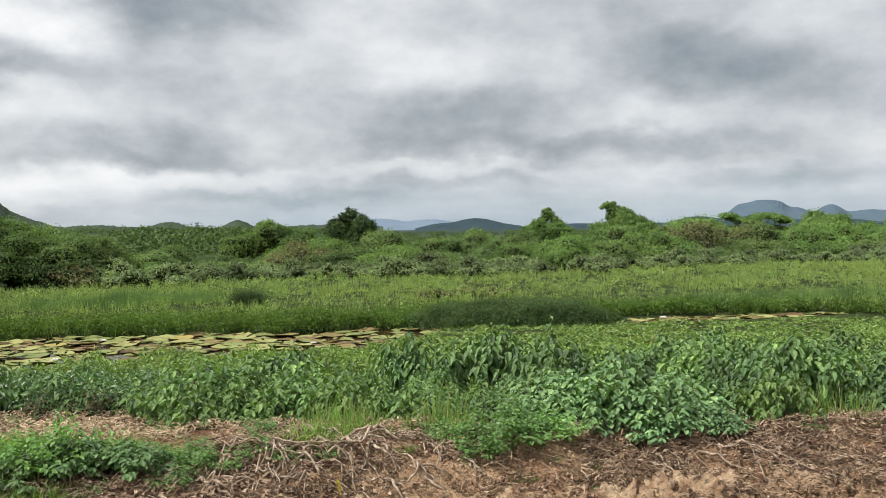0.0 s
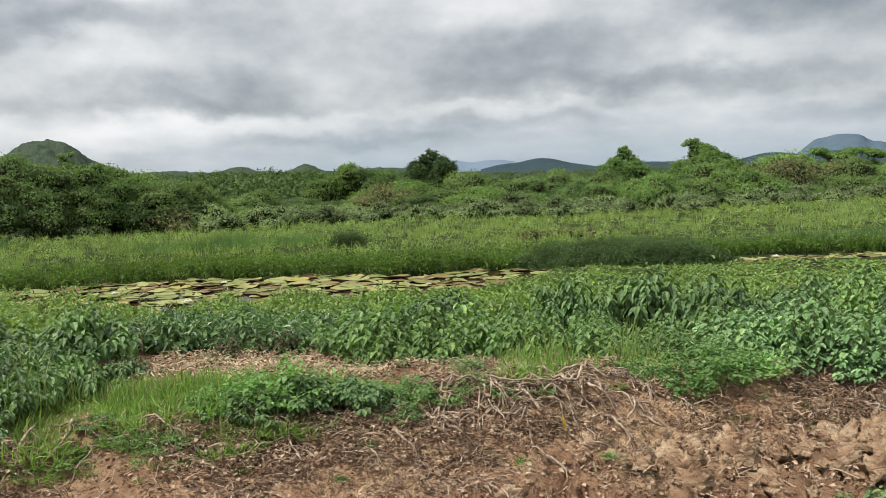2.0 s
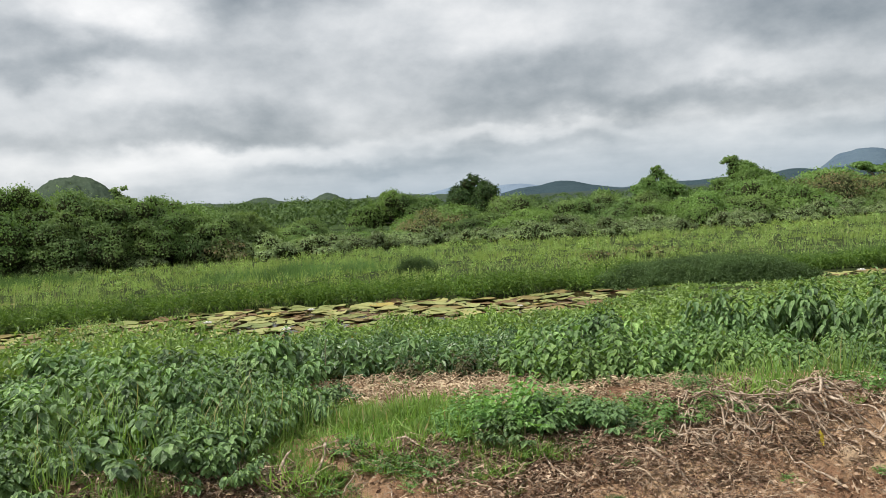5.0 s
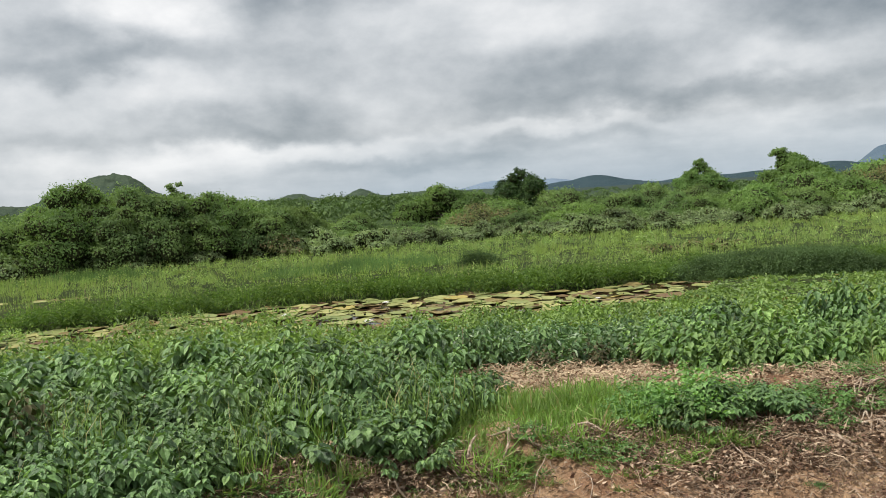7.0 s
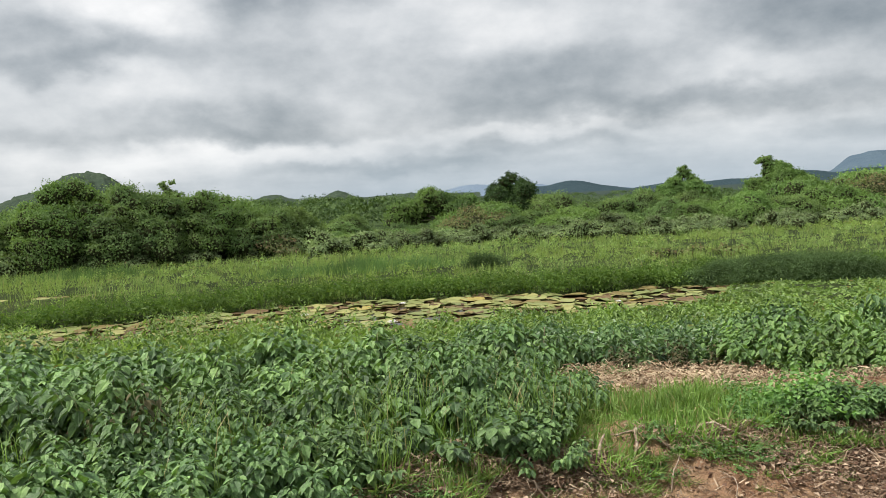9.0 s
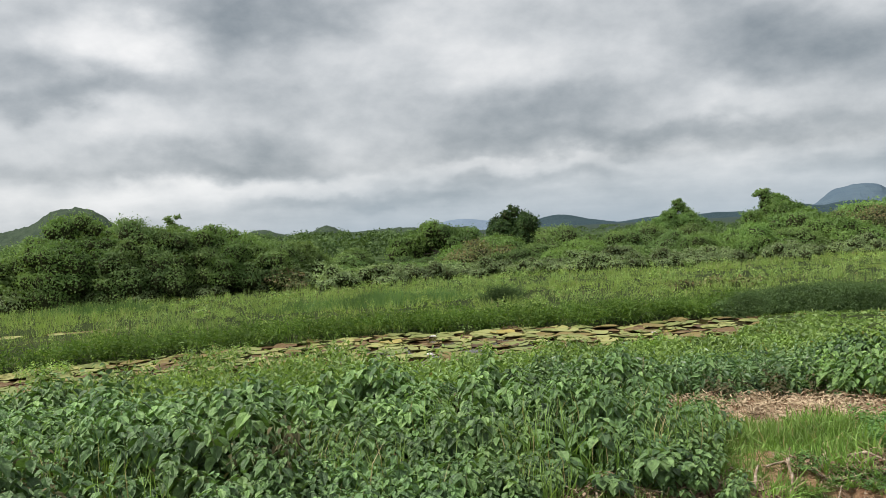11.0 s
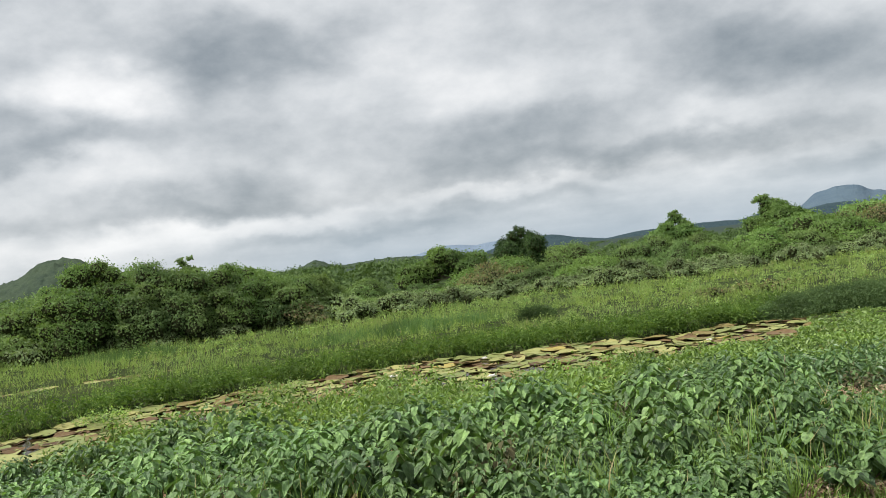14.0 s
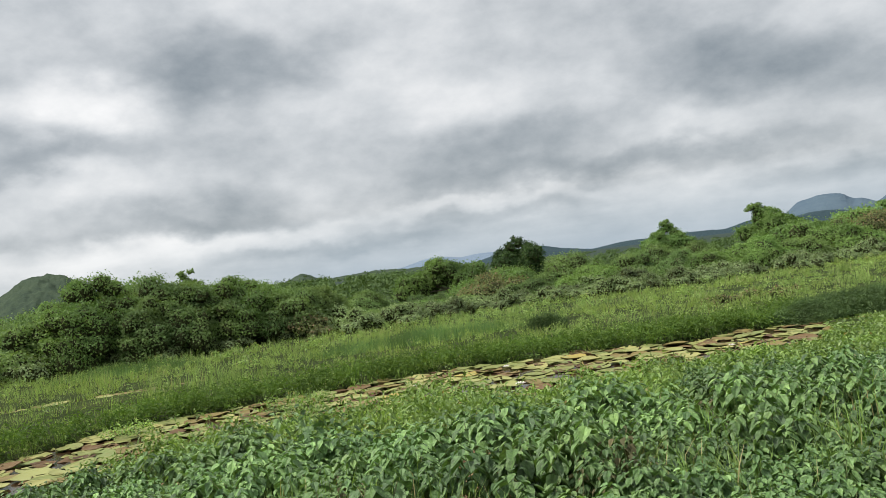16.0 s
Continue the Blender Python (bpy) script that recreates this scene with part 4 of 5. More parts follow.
for x, y in ((-2.0, 28.2), (-.9, 28.5), (.3, 28.3)):
    stand(mound("withered_weed", "low brown withered weed patch in the meadow", "withered weeds in the meadow", 1.3, .7, .42, M_BROWNBUSH, 270 + int(y * 10), 420, .09, 8, 3), x, y)
stand(mound("withered_bush", "small rust-brown withered bush in the low fringe", "withered bushes", 1.6, 1.3, 1.15, M_BROWNBUSH, 229, 900, .14, 10, 6), -18.2, 35.2)
# the tall clump with a crooked twig on top
for k, (x, y, w, h) in enumerate(((-29.6, 33.5, 4.4, 2.6), (-27.8, 33.0, 3.8, 3.4), (-26.2, 32.5, 3.6, 3.8), (-24.5, 33.2, 4.0, 3.25), (-23.1, 34.2, 4.0, 3.15), (-21.6, 35.6, 3.8, 3.1), (-20.3, 36.6, 3.4, 2.8), (-19.2, 37.6, 3.2, 2.35), (-32.4, 33.5, 4.2, 1.9))):
    stand(mound("thicket_bush", "tall dark-green bush mass overgrown with creepers", "bushes of the thicket", w, 4.4, h, M_BUSH if k % 3 != 2 else M_VINE, 240 + k * 5, 30000, .096, 48, 9, .62, .42, .74), x, y, k * 70)
twig = ball_clumps(0, 1.9, 1.5, 1.1, 22, 247, .36) + [(.05, 0, 3.15, .26, 1.1), (-.12, 0, 3.45, .2, 1.0), (-.25, 0, 3.62, .16, .8), (.25, 0, 3.68, .18, .7), (.5, 0, 2.95, .36, .8), (.1, 0, 2.9, .4, .9)]
stand(tree("thicket_tree", "dark-green tree with a crooked twig on top", twig, M_BUSH, 6500, .13, 251, 1.2, .15), -25.0, 38.4)

# woods rising behind the belt
r = np.random.default_rng(301)
n_tree, per = 900, 150
dist = 62 * np.exp(r.uniform(0, 1, n_tree) * math.log(520 / 62))
azw = np.radians(np.where(r.uniform(0, 1, n_tree) < .68, r.uniform(-52, -8, n_tree), r.uniform(-8, 34, n_tree)))
tx, ty = EYE0[0] + dist * np.sin(azw), dist * np.cos(azw)
tall = smooth01((-np.degrees(azw) - 7) / 12)
rad = r.uniform(1.0, 2.2, n_tree) * np.clip((dist / 110) ** .35, .8, 1.6) * (.8 + .25 * tall)
high = np.where(tall > .2, rad * r.uniform(.7, 1.05, n_tree), r.uniform(.8, 1.25, n_tree))
tz = ground_z(tx, ty, False) + .55 * high
d = unit(r.normal(0, 1, (n_tree, per, 3)))
d[..., 2] = np.abs(d[..., 2]) - .25
lump = .78 + .30 * np.sin(d[..., 0] * 5 + tx[:, None]) * np.cos(d[..., 1] * 5 + ty[:, None])
k = lump[..., None] * (.8 + .25 * r.uniform(0, 1, (n_tree, per, 1)))
P = np.stack([tx, ty, tz], 1)[:, None] + d * k * np.stack([rad, rad, high], 1)[:, None]
P, d = P.reshape(-1, 3), d.reshape(-1, 3)
size = np.repeat(rad, per) * r.uniform(.12, .26, len(P))
V, F = leaves(CARD, P, d * .6 + r.normal(0, .6, d.shape) + np.array((0, 0, -.2)), d + np.array((0, 0, .9)) + r.normal(0, .3, d.shape), size)
tagged(new("distant_woods", make_mesh("distant_woods", V, F, M_FOREST, False)), "green scrubby woodland rising behind the thicket", "woods", kind="stuff")


# ---------------------------------------------------------------- lily pads
def pad_mesh(seed):
    """A round leaf with a slit, a wavy upturned rim and some thickness."""
    r = np.random.default_rng(seed)
    n = 18
    a = np.linspace(.16, 2 * math.pi - .16, n)
    rim = 1 + .05 * np.sin(a * 3 + seed) + r.normal(0, .015, n)
    lift = .05 + .07 * np.maximum(0, np.sin(a * 2 + seed * 1.7)) + r.uniform(0, .03, n)
    ring = lambda k, z: np.stack([np.cos(a) * rim * k, np.sin(a) * rim * k, np.full(n, 0.) + z], 1)
    top = np.concatenate([[(0.04, 0, .05)], ring(.55, .035), ring(.96, lift), ring(1.0, lift * 1.15 + .01)])
    low = top - np.array((0, 0, .035))
    V = np.concatenate([top, low]) * np.array((.5, .5, .5))
    m = len(top)
    j = np.arange(n - 1)
    tri = np.stack([0 * j, 1 + j, 2 + j], 1)
    quads = np.concatenate([np.stack([1 + s * n + j, 1 + (s + 1) * n + j, 2 + (s + 1) * n + j, 2 + s * n + j], 1) for s in (0, 1)])
    side = np.stack([1 + 2 * n + j, 1 + 2 * n + j + m, 2 + 2 * n + j + m, 2 + 2 * n + j], 1)
    return make_mesh("lily_pad", V, [np.concatenate([tri, tri[:, ::-1] + m]), np.concatenate([quads, quads[:, ::-1] + m, side])], M_PAD)


r = np.random.default_rng(401)
pads = [pad_mesh(500 + k) for k in range(7)]
taken = []
for tries in range(9000):
    if len(taken) >= 296:
        break
    pick = r.uniform()
    x, y = (r.uniform(3.2, 9.4), r.uniform(21.0, 24)) if pick < .28 else (r.uniform(-24, -17.4), r.uniform(18.8, 23)) if pick < .36 else (r.uniform(-19, -1), r.uniform(9, 21))
    if float(wet(np.array(x), np.array(y))) < -.06:
        continue
    size = r.uniform(.34, .66)
    if any((x - q[0]) ** 2 + (y - q[1]) ** 2 < (.33 * (size + q[2])) ** 2 for q in taken):
        continue
    taken.append((x, y, size))
    ob = new("lily_pad", pads[r.integers(7)])
    ob.matrix_basis = pose(x, y, r.uniform(.0, .02), r.normal(0, 2), r.normal(0, 2), r.uniform(0, 360))
    ob.scale = (size, size * r.uniform(.88, 1.0), .6)
    tagged(ob, "round olive and brown lily pad floating on the water", "lily pad", "lily pads on the pond")


r = np.random.default_rng(411)
x, y = r.uniform(-24, 9.2, 26000), r.uniform(8.5, 24, 26000)
ok = wet(x, y) > -.03
x, y = x[ok][:620], y[ok][:620]
a = np.linspace(0, 2 * math.pi, 10, endpoint=False)
rad = r.uniform(.09, .24, len(x))
disc = np.stack([np.cos(a), np.sin(a), 0 * a], 1)
V = np.stack([x, y, r.uniform(.006, .03, len(x))], 1)[:, None] + disc[None] * rad[:, None, None] + np.array((0, 0, .012)) * r.normal(0, 1, (len(x), 10, 1))
F = np.arange(len(x) * 10).reshape(-1, 10)
tagged(new("withered_pads", make_mesh("withered_pads", V.reshape(-1, 3), [F], M_DEADPAD, False)), "small withered reddish-brown lily leaves between the pads", "lily pad", kind="stuff")


def lily_flower(x, y, size, seed):
    r = np.random.default_rng(seed)
    root = base_thing("water_lily", "white water lily flower open among the pads", "flower", "water lilies on the pond")
    for ring, (count, tilt, k) in enumerate(((7, .35, 1.0), (6, .9, .85), (4, 2.0, .65))):
        for q in range(count):
            a = q / count * 6.283 + ring * .4
            out = np.array([[math.cos(a), math.sin(a), 0.]])
            V, F = leaves(OVATE, out * .02, out + np.array((0, 0, tilt)), np.array([[0, 0, 1.]]) - out * .6, size * k * r.uniform(.9, 1.1, 1))
            part("petal", make_mesh("petal", V, F, M_PETAL), root)
    root.matrix_basis = pose(x, y, .05, 0, 0, 0)


for k, (x, y, size) in enumerate(((-10.1, 16.6, .09), (-7.9, 15.4, .09), (4.5, 22.2, .10), (-3.56, 17.7, .06), (-8.35, 18.2, .07))):
    lily_flower(x, y, size, 600 + k)


# ---------------------------------------------------------------- near bank: low cover as one stand
def bare(x, y):
    """1 on the open patches of dry litter behind the edge."""
    a = np.maximum(pool(x, y, -3.2, 6.9, .06, 1.35, .80), pool(x, y, -1.2, 6.95, .1, .75, .42))
    return np.maximum(a, pool(x, y, .2, 7.15, .1, .45, .25)) + fbm(x, y, 2.5, 3, 88) * 1.5 > 0


def narrow_zone(x, y):
    return (x > -5.6) & (x < -2.3) & (y > 7.6) & (y < 10.2)


r = np.random.default_rng(701)
n = 27000
x, y = r.uniform(-20, 16, n), r.uniform(3.5, 22, n) 
shore = np.where(x < -.9, near_edge(x) + .25, np.interp(x, (-.9, 3, 9.5, 11), (20.4, 20.9, 22.0, 22)))
start = np.maximum(np.interp(x, (-20, -9.5, -4.5, -3, -2.4, 0, 4, 12), (4, 6.2, 7.6, 8.2, 8.9, 9.0, 9.4, 9.7)), dirt_edge(x) + .3) + fbm(x, y, .8, 2, 97) * 1.0
ok = (y > start) & (y < shore) & (wet(x, y) < -.02) & ~bare(x, y) & (np.hypot(x - 1.4, y - 7.6) > 1.15)
ok &= ~((np.abs(np.arctan2(x + 3, y)) > .80))
x, y = x[ok], y[ok]
P = np.stack([x, y, ground_z(x, y) - .02], 1)
hgt = np.clip(.24 + .75 * fbm(x, y, 1.3, 3, 91), .06, .6) * np.interp(y, (5, 9, 14, 17, 20), (1.25, 1.1, .8, .5, .22)) * np.where((x > -2.4) & (y < 10.2), .6, 1) * np.interp(x, (-13, -9), (.85, 1)) * np.where(x < -5, 1 + np.interp(x, (-11, -9, -7), (2.2, 1.6, .7)) * np.exp(-np.maximum(near_edge(x) - y, 0) / 1.2), 1) * r.uniform(.75, 1.25, len(x))
lf = np.interp(y, (5, 9, 14, 20), (.095, .10, .125, .14))
nz = narrow_zone(x, y)
deep = np.interp(x, (-6, -4, -2.4, -1), (7.2, 8.2, 9.0, 10.2)) + fbm(x, y, .7, 2, 98)
front = (y < deep) & ~nz
back = (y >= deep) & ~nz
cover("ground_cover", "knee-high leafy green weeds on the near bank", "weeds", P[front][::2], hgt[front][::2], lf[front][::2], 13, M_SHRUB, OVATE, 703)
cover("ground_cover", "low yellow-green leafy carpet by the water", "weeds", P[back], hgt[back], lf[back] * .85, 12, M_CARPET, NARROW, 704, .6, 1.7)

# ---------------------------------------------------------------- near bank: shrubs, each by itself
r = np.random.default_rng(711)
G_SHRUB, L_SHRUB = "leafy shrubs on the bank", "knee-high shrub with drooping broad green leaves"
shrubs = [leafy_plant("leafy_shrub", L_SHRUB, "shrub", G_SHRUB, 36, .52, .58, .099, M_SHRUB, OVATE, 720 + k, per=18, droop=.95, start=.4, order=1.0) for k in range(6)]
lights = [leafy_plant("light_shrub", "light-green leafy shrub beside the dry straw", "shrub", G_SHRUB, 38, .50, .54, .090, M_SHRUB4, OVATE, 728 + k, per=15, droop=.8, order=.9) for k in range(3)]
dense = [leafy_plant("rounded_shrub", "rounded shrub densely packed with blue-green leaves", "shrub", G_SHRUB, 76, .52, .54, .080, M_SHRUB3, OVATE, 735 + k, per=13, start=.3, droop=.85, order=.9) for k in range(2)]
slims = [leafy_plant("narrow_leaved_shrub", "dark-green shrub with narrow leaves on the bank", "shrub", "narrow-leaved shrubs on the bank", 40, .48, .50, .10, M_SHRUB2, NARROW, 740 + k, per=16, slim=1.7, droop=.5) for k in range(3)]


def strew(protos, boxes, gap, size, high, seed, limit=lambda x, y: True):
    """Copies over stretches of the plan (x0, x1, y0, y1), kept apart by gap."""
    r = np.random.default_rng(seed)
    put = []
    for x0, x1, y0, y1 in boxes:
        for k in range(int((x1 - x0) * (y1 - y0) / gap ** 2 * 6)):
            x, y = r.uniform(x0, x1), r.uniform(y0, y1)
            if limit(x, y) and all((x - a) ** 2 + (y - b) ** 2 > gap ** 2 for a, b in put):
                put.append((x, y))
                set_down(protos[r.integers(len(protos))], x, y, r.uniform(0, 6.28), r.uniform(*size), r.uniform(*high))
    return put


def behind_edge(x, y):
    return y > float(dirt_edge(x)) + .25 and not bool(bare(np.array(x), np.array(y)))


strew(shrubs, ((-12.5, -4.5, 2.2, 7.0),), .50, (.75, 1.2), (.55, 1.0), 751, lambda x, y: behind_edge(x, y) and math.atan2(x + 4.5, y) > -.9)
for x, y, s in ((-2.45, 7.5, 1.0), (-2.1, 7.25, .85), (-1.75, 7.3, .9), (-1.4, 7.55, .95), (-2.2, 7.85, 1.1), (-1.75, 7.8, 1.1), (-1.1, 7.9, 1.0), (-2.6, 8.0, .9)):
    set_down(lights[int(-x * 10) % 3], x, y, x * 7, s, 1.0)
strew(lights, ((-2.4, -1.3, 8.2, 8.7), (-1.0, .5, 7.5, 8.7)), .54, (.65, 1.15), (.7, 1.2), 752, behind_edge)
strew(lights[:1] + shrubs, ((2.2, 8.6, 7.6, 12.6), (-2.3, 2.2, 8.7, 10.0)), .60, (.65, 1.2), (.75, 1.4), 753, lambda x, y: behind_edge(x, y) and math.hypot(x - 1.4, y - 7.6) > 1.2)
strew(slims, ((-5.4, -2.4, 7.75, 10.1),), .44, (.8, 1.1), (.8, 1.1), 754, behind_edge)
# the thick rounded bush at the edge of the bare earth
for dx, dy, s, h in ((0, 0, 1.0, .98), (-.38, .1, .85, .9), (.4, .08, .85, .85), (.1, -.28, .72, .72), (0, .42, .95, 1.0), (.55, -.2, .55, .7), (-.3, .45, .8, .95)):
    set_down(dense[int((dx + 2) * 9) % 2], 1.4 + dx * 1.25, 7.45 + dy * 1.25, dx * 7, s * 1.2, h * .95)
strew(shrubs, ((-6.9, -5.1, 3.1, 4.1), (-6.0, -5.4, 4.2, 4.9)), .36, (.6, .85), (.75, .95), 755)
strew(shrubs, ((-4.8, -4.1, 4.65, 5.3),), .36, (.5, .65), (.85, 1.0), 756)
# single plants in the foreground
for x, y, s, h in ((.72, 4.32, .55, .55), (.92, 4.28, .7, .6), (1.25, 4.22, .7, .65), (1.6, 4.1, .6, .6), (2.55, 7.05, .42, .6), (2.85, 6.75, .28, .6), (-4.75, 5.35, .8, 1.0), (-4.4, 5.45, .7, 1.0), (-4.95, 5.75, .85, 1.1), (-4.15, 5.75, .62, .95), (-4.5, 6.1, .8, .9), (-4.1, 6.35, .55, .8), (-4.8, 6.6, .85, .85), (-4.9, 7.2, .8, .8), (-2.3, 5.35, .72, .62), (-2.0, 5.4, .55, .6), (-2.6, 5.5, .6, .6), (-2.05, 5.7, .62, .65), (-2.4, 5.75, .6, .6)):
    set_down(shrubs[int(x * 10) % 6], *down(x, y), x * 5, s, h)
drop_protos(shrubs)
drop_protos(slims)
drop_protos(dense)
drop_protos(lights)

dry = [leafy_plant("withered_weed", "withered brown leafy weed among the green shrubs", "weed", "withered weeds on the bank", 14, .26, .60, .062, M_WITHER, OVATE, 770 + k, per=14, droop=1.0, order=.6) for k in range(2)]
for x, y, s, h in ((-7.4, 3.3, 1.0, .9), (-7.2, 3.45, .8, .8), (-6.65, 4.35, 1.0, 1.0), (-6.9, 4.2, .8, .9), (-8.3, 4.3, 1.0, .8), (-8.0, 3.7, .8, .8), (-3.3, 7.7, .9, .7), (-2.85, 7.75, .8, .7), (-3.7, 7.65, .8, .6), (.75, 8.0, .8, .6), (2.6, 7.5, .6, .6), (-5.8, 6.2, .9, .8)):
    set_down(dry[int(-x * 10) % 2], x, y, x * 5, s, h)
drop_protos(dry)
ferns = [leafy_plant("fine_leaved_weed", "bright-green low weed with many small leaves", "weed", "small weeds on the earth", 40, .40, .36, .048, M_FERN, CARD, 760 + k, per=14, lean=.7, droop=.2, stems=False) for k in range(3)]
for x, y, s, h in ((.5, 6.6, 1.0, 1.0), (.2, 6.65, .85, 1.0), (.8, 6.75, .9, .9), (1.05, 6.7, .7, .7), (-.05, 6.95, .7, 1.0), (.5, 6.95, 1.0, 1.1), (.65, 6.45, .7, .8), (-1.55, 5.9, .7, .9), (-1.3, 6.4, .6, .8), (-1.75, 6.1, .7, .8), (-1.8, 5.6, .6, .8),
                  (1.5, 6.45, .28, 1.0), (-.95, 5.95, .25, .8), (-1.55, 5.2, .22, .8), (-1.75, 4.95, .2, .7), (.2, 5.9, .2, .6), (2.2, 7.1, .4, .8), (-3.0, 5.5, .6, .8), (-3.6, 5.15, .5, .8), (-4.0, 4.6, .3, .8), (-5.0, 4.3, .35, .8), (-.3, 6.9, .5, .9), (-2.75, 5.55, .9, 1.1), (-2.45, 5.7, 1.0, 1.2), (-2.95, 5.35, .6, .9), (-2.1, 5.9, .75, 1.0), (-2.9, 6.0, .7, .9), (-1.25, 6.05, .5, .9), (-1.35, 5.85, .4, .8), (-1.05, 5.95, .35, .8), (-.15, 6.6, .5, .8), (.3, 6.45, .7, .9), (.75, 6.55, .6, .9)):
    set_down(ferns[int((x + 9) * 10) % 3], *down(x, y), x * 3, s, h)
rf = np.random.default_rng(765)
for k in range(48):
    x = rf.uniform(-4.4, -1.5) if k < 26 else rf.uniform(-5.2, 3.4)
    y = float(dirt_edge(x)) + (rf.uniform(-.15, .9) if k < 26 else rf.uniform(-.35, .15))
    set_down(ferns[k % 3], x, y, rf.uniform(0, 6.28), rf.uniform(.25, .6), rf.uniform(.4, .75))
for k in range(26):
    x = rf.uniform(-5.0, 3.0)
    set_down(ferns[k % 3], x, float(dirt_edge(x)) - rf.uniform(.2, 1.3), rf.uniform(0, 6.28), rf.uniform(.10, .24), rf.uniform(.5, .9))
for k in range(16):
    set_down(ferns[k % 3], rf.uniform(-4.2, -.9), rf.uniform(6.75, 7.6), rf.uniform(0, 6.28), rf.uniform(.25, .6), rf.uniform(.5, .9))
drop_protos(ferns)

tufts = [tuft("grass_tuft", "bright-green tuft of fine grass on the bank", "grass tufts on the bank", 210, .19, .19, .0105, M_GRASS, 780 + k, 1.7, blade=ARCHED) for k in range(4)]
coarse = [tuft("grass_tuft", "bright-green tuft of coarse arching grass on the bank", "grass tufts on the bank", 90, .12, .25, .0125, M_GRASS, 785 + k, 1.3, blade=ARCHED) for k in range(4)]
tall = [tuft("grass_tuft", "tall bright-green grass tuft standing in the shrubs", "grass tufts on the bank", 110, .16, .46, .0095, M_GRASS, 790 + k, .75, blade=ARCHED) for k in range(2)]
strew(tufts, ((-4.5, -2.3, 4.55, 6.3),), .150, (.50, 1.10), (.45, 1.1), 801, lambda x, y: y > float(dirt_edge(x)) - .05 + .5 * float(fbm(x, y, 1.6, 2, 87)))
strew(tufts, ((-4.7, -2.4, 4.5, 5.4),), .19, (.4, .8), (.4, .8), 809, lambda x, y: -.24 < y - float(dirt_edge(x)) < .12)
strew(coarse, ((-4.6, -2.5, 4.5, 6.2), (-5.6, -4.4, 4.2, 5.2), (-5.6, -4.6, 5.2, 6.0)), .21, (.55, 1.1), (.6, 1.1), 807, lambda x, y: y > float(dirt_edge(x)) - .02 + .5 * float(fbm(x, y, 1.6, 2, 87)))
strew(coarse, ((-1.05, -.45, 6.2, 6.6), (-.35, .2, 7.0, 7.5), (-.2, .4, 7.4, 7.8)), .2, (.55, .95), (.6, 1.0), 808)
strew(tufts, ((-2.7, -1.9, 5.6, 6.6),), .32, (.6, .9), (.6, .9), 802, behind_edge)
strew(tufts, ((-7.5, -4.6, 3.2, 5.2),), .32, (.8, 1.1), (1.0, 1.4), 803, lambda x, y: -.7 < y - float(dirt_edge(x)) < .5)
strew(tufts, ((-5.4, -4.5, 3.8, 5.0),), .26, (.7, 1.1), (.7, 1.0), 805)
strew(tufts, ((1.7, 5.0, 7.2, 7.8),), .36, (.6, .9), (.6, .9), 804, lambda x, y: y > float(dirt_edge(x)))
for x, y, s in ((-5.1, 5.1, 1.0), (-5.4, 4.7, .9), (-6.1, 4.35, 1.0), (-6.35, 4.5, .9), (-4.55, 5.9, 1.0), (-4.3, 5.5, .9), (-7.4, 4.1, .9), (-.05, 7.25, .95), (-.75, 6.55, .75), (-.62, 6.6, .7), (-1.0, 7.0, .6), (3.0, 7.9, .9), (3.4, 7.8, .9), (-8.6, 4.6, .9), (-5.2, 4.6, .7), (-5.35, 5.0, .8), (-6.6, 4.6, .9), (-7.2, 5.0, .9), (-5.0, 5.6, 1.1), (-6.0, 5.6, .9), (-8.0, 4.4, 1.0), (-5.15, 4.35, .7), (-4.6, 4.95, .75), (-4.35, 5.1, .8), (-4.2, 5.35, .75), (-4.5, 5.25, .9), (-4.75, 4.9, .8), (-4.1, 5.65, .7), (-6.0, 3.75, .8), (-5.6, 4.2, .8)):
    set_down(tall[int(x * 10) % 2], x, y, x * 4, s, 1.0)
rf = np.random.default_rng(806)
for k in range(12):
    set_down(tufts[k % 4], -3.55 + rf.normal(0, .22), 5.75 + rf.normal(0, .2), rf.uniform(0, 6.28), rf.uniform(.7, 1.0), rf.uniform(.8, 1.2), .0)
for k in range(34):
    x = rf.uniform(-5.2, 3.4)
    set_down(tufts[k % 4], x, float(dirt_edge(x)) + rf.uniform(-.45, .1), rf.uniform(0, 6.28), rf.uniform(.25, .6), rf.uniform(.5, .9))
for k in range(6):
    set_down(coarse[k % 4], -.86 + rf.normal(0, .13), 6.24 + rf.normal(0, .05), rf.uniform(0, 6.28), rf.uniform(.55, .8), rf.uniform(.7, 1.0), .0)
drop_protos(tufts)
drop_protos(coarse)
drop_protos(tall)
heaps = [tuft("dead_grass_heap", "flattened heap of dead grey-brown grass stalks", "dead grass heaps on the earth", 150, .14, .20, .0085, M_STRAW, 795 + k, 2.4) for k in range(3)]
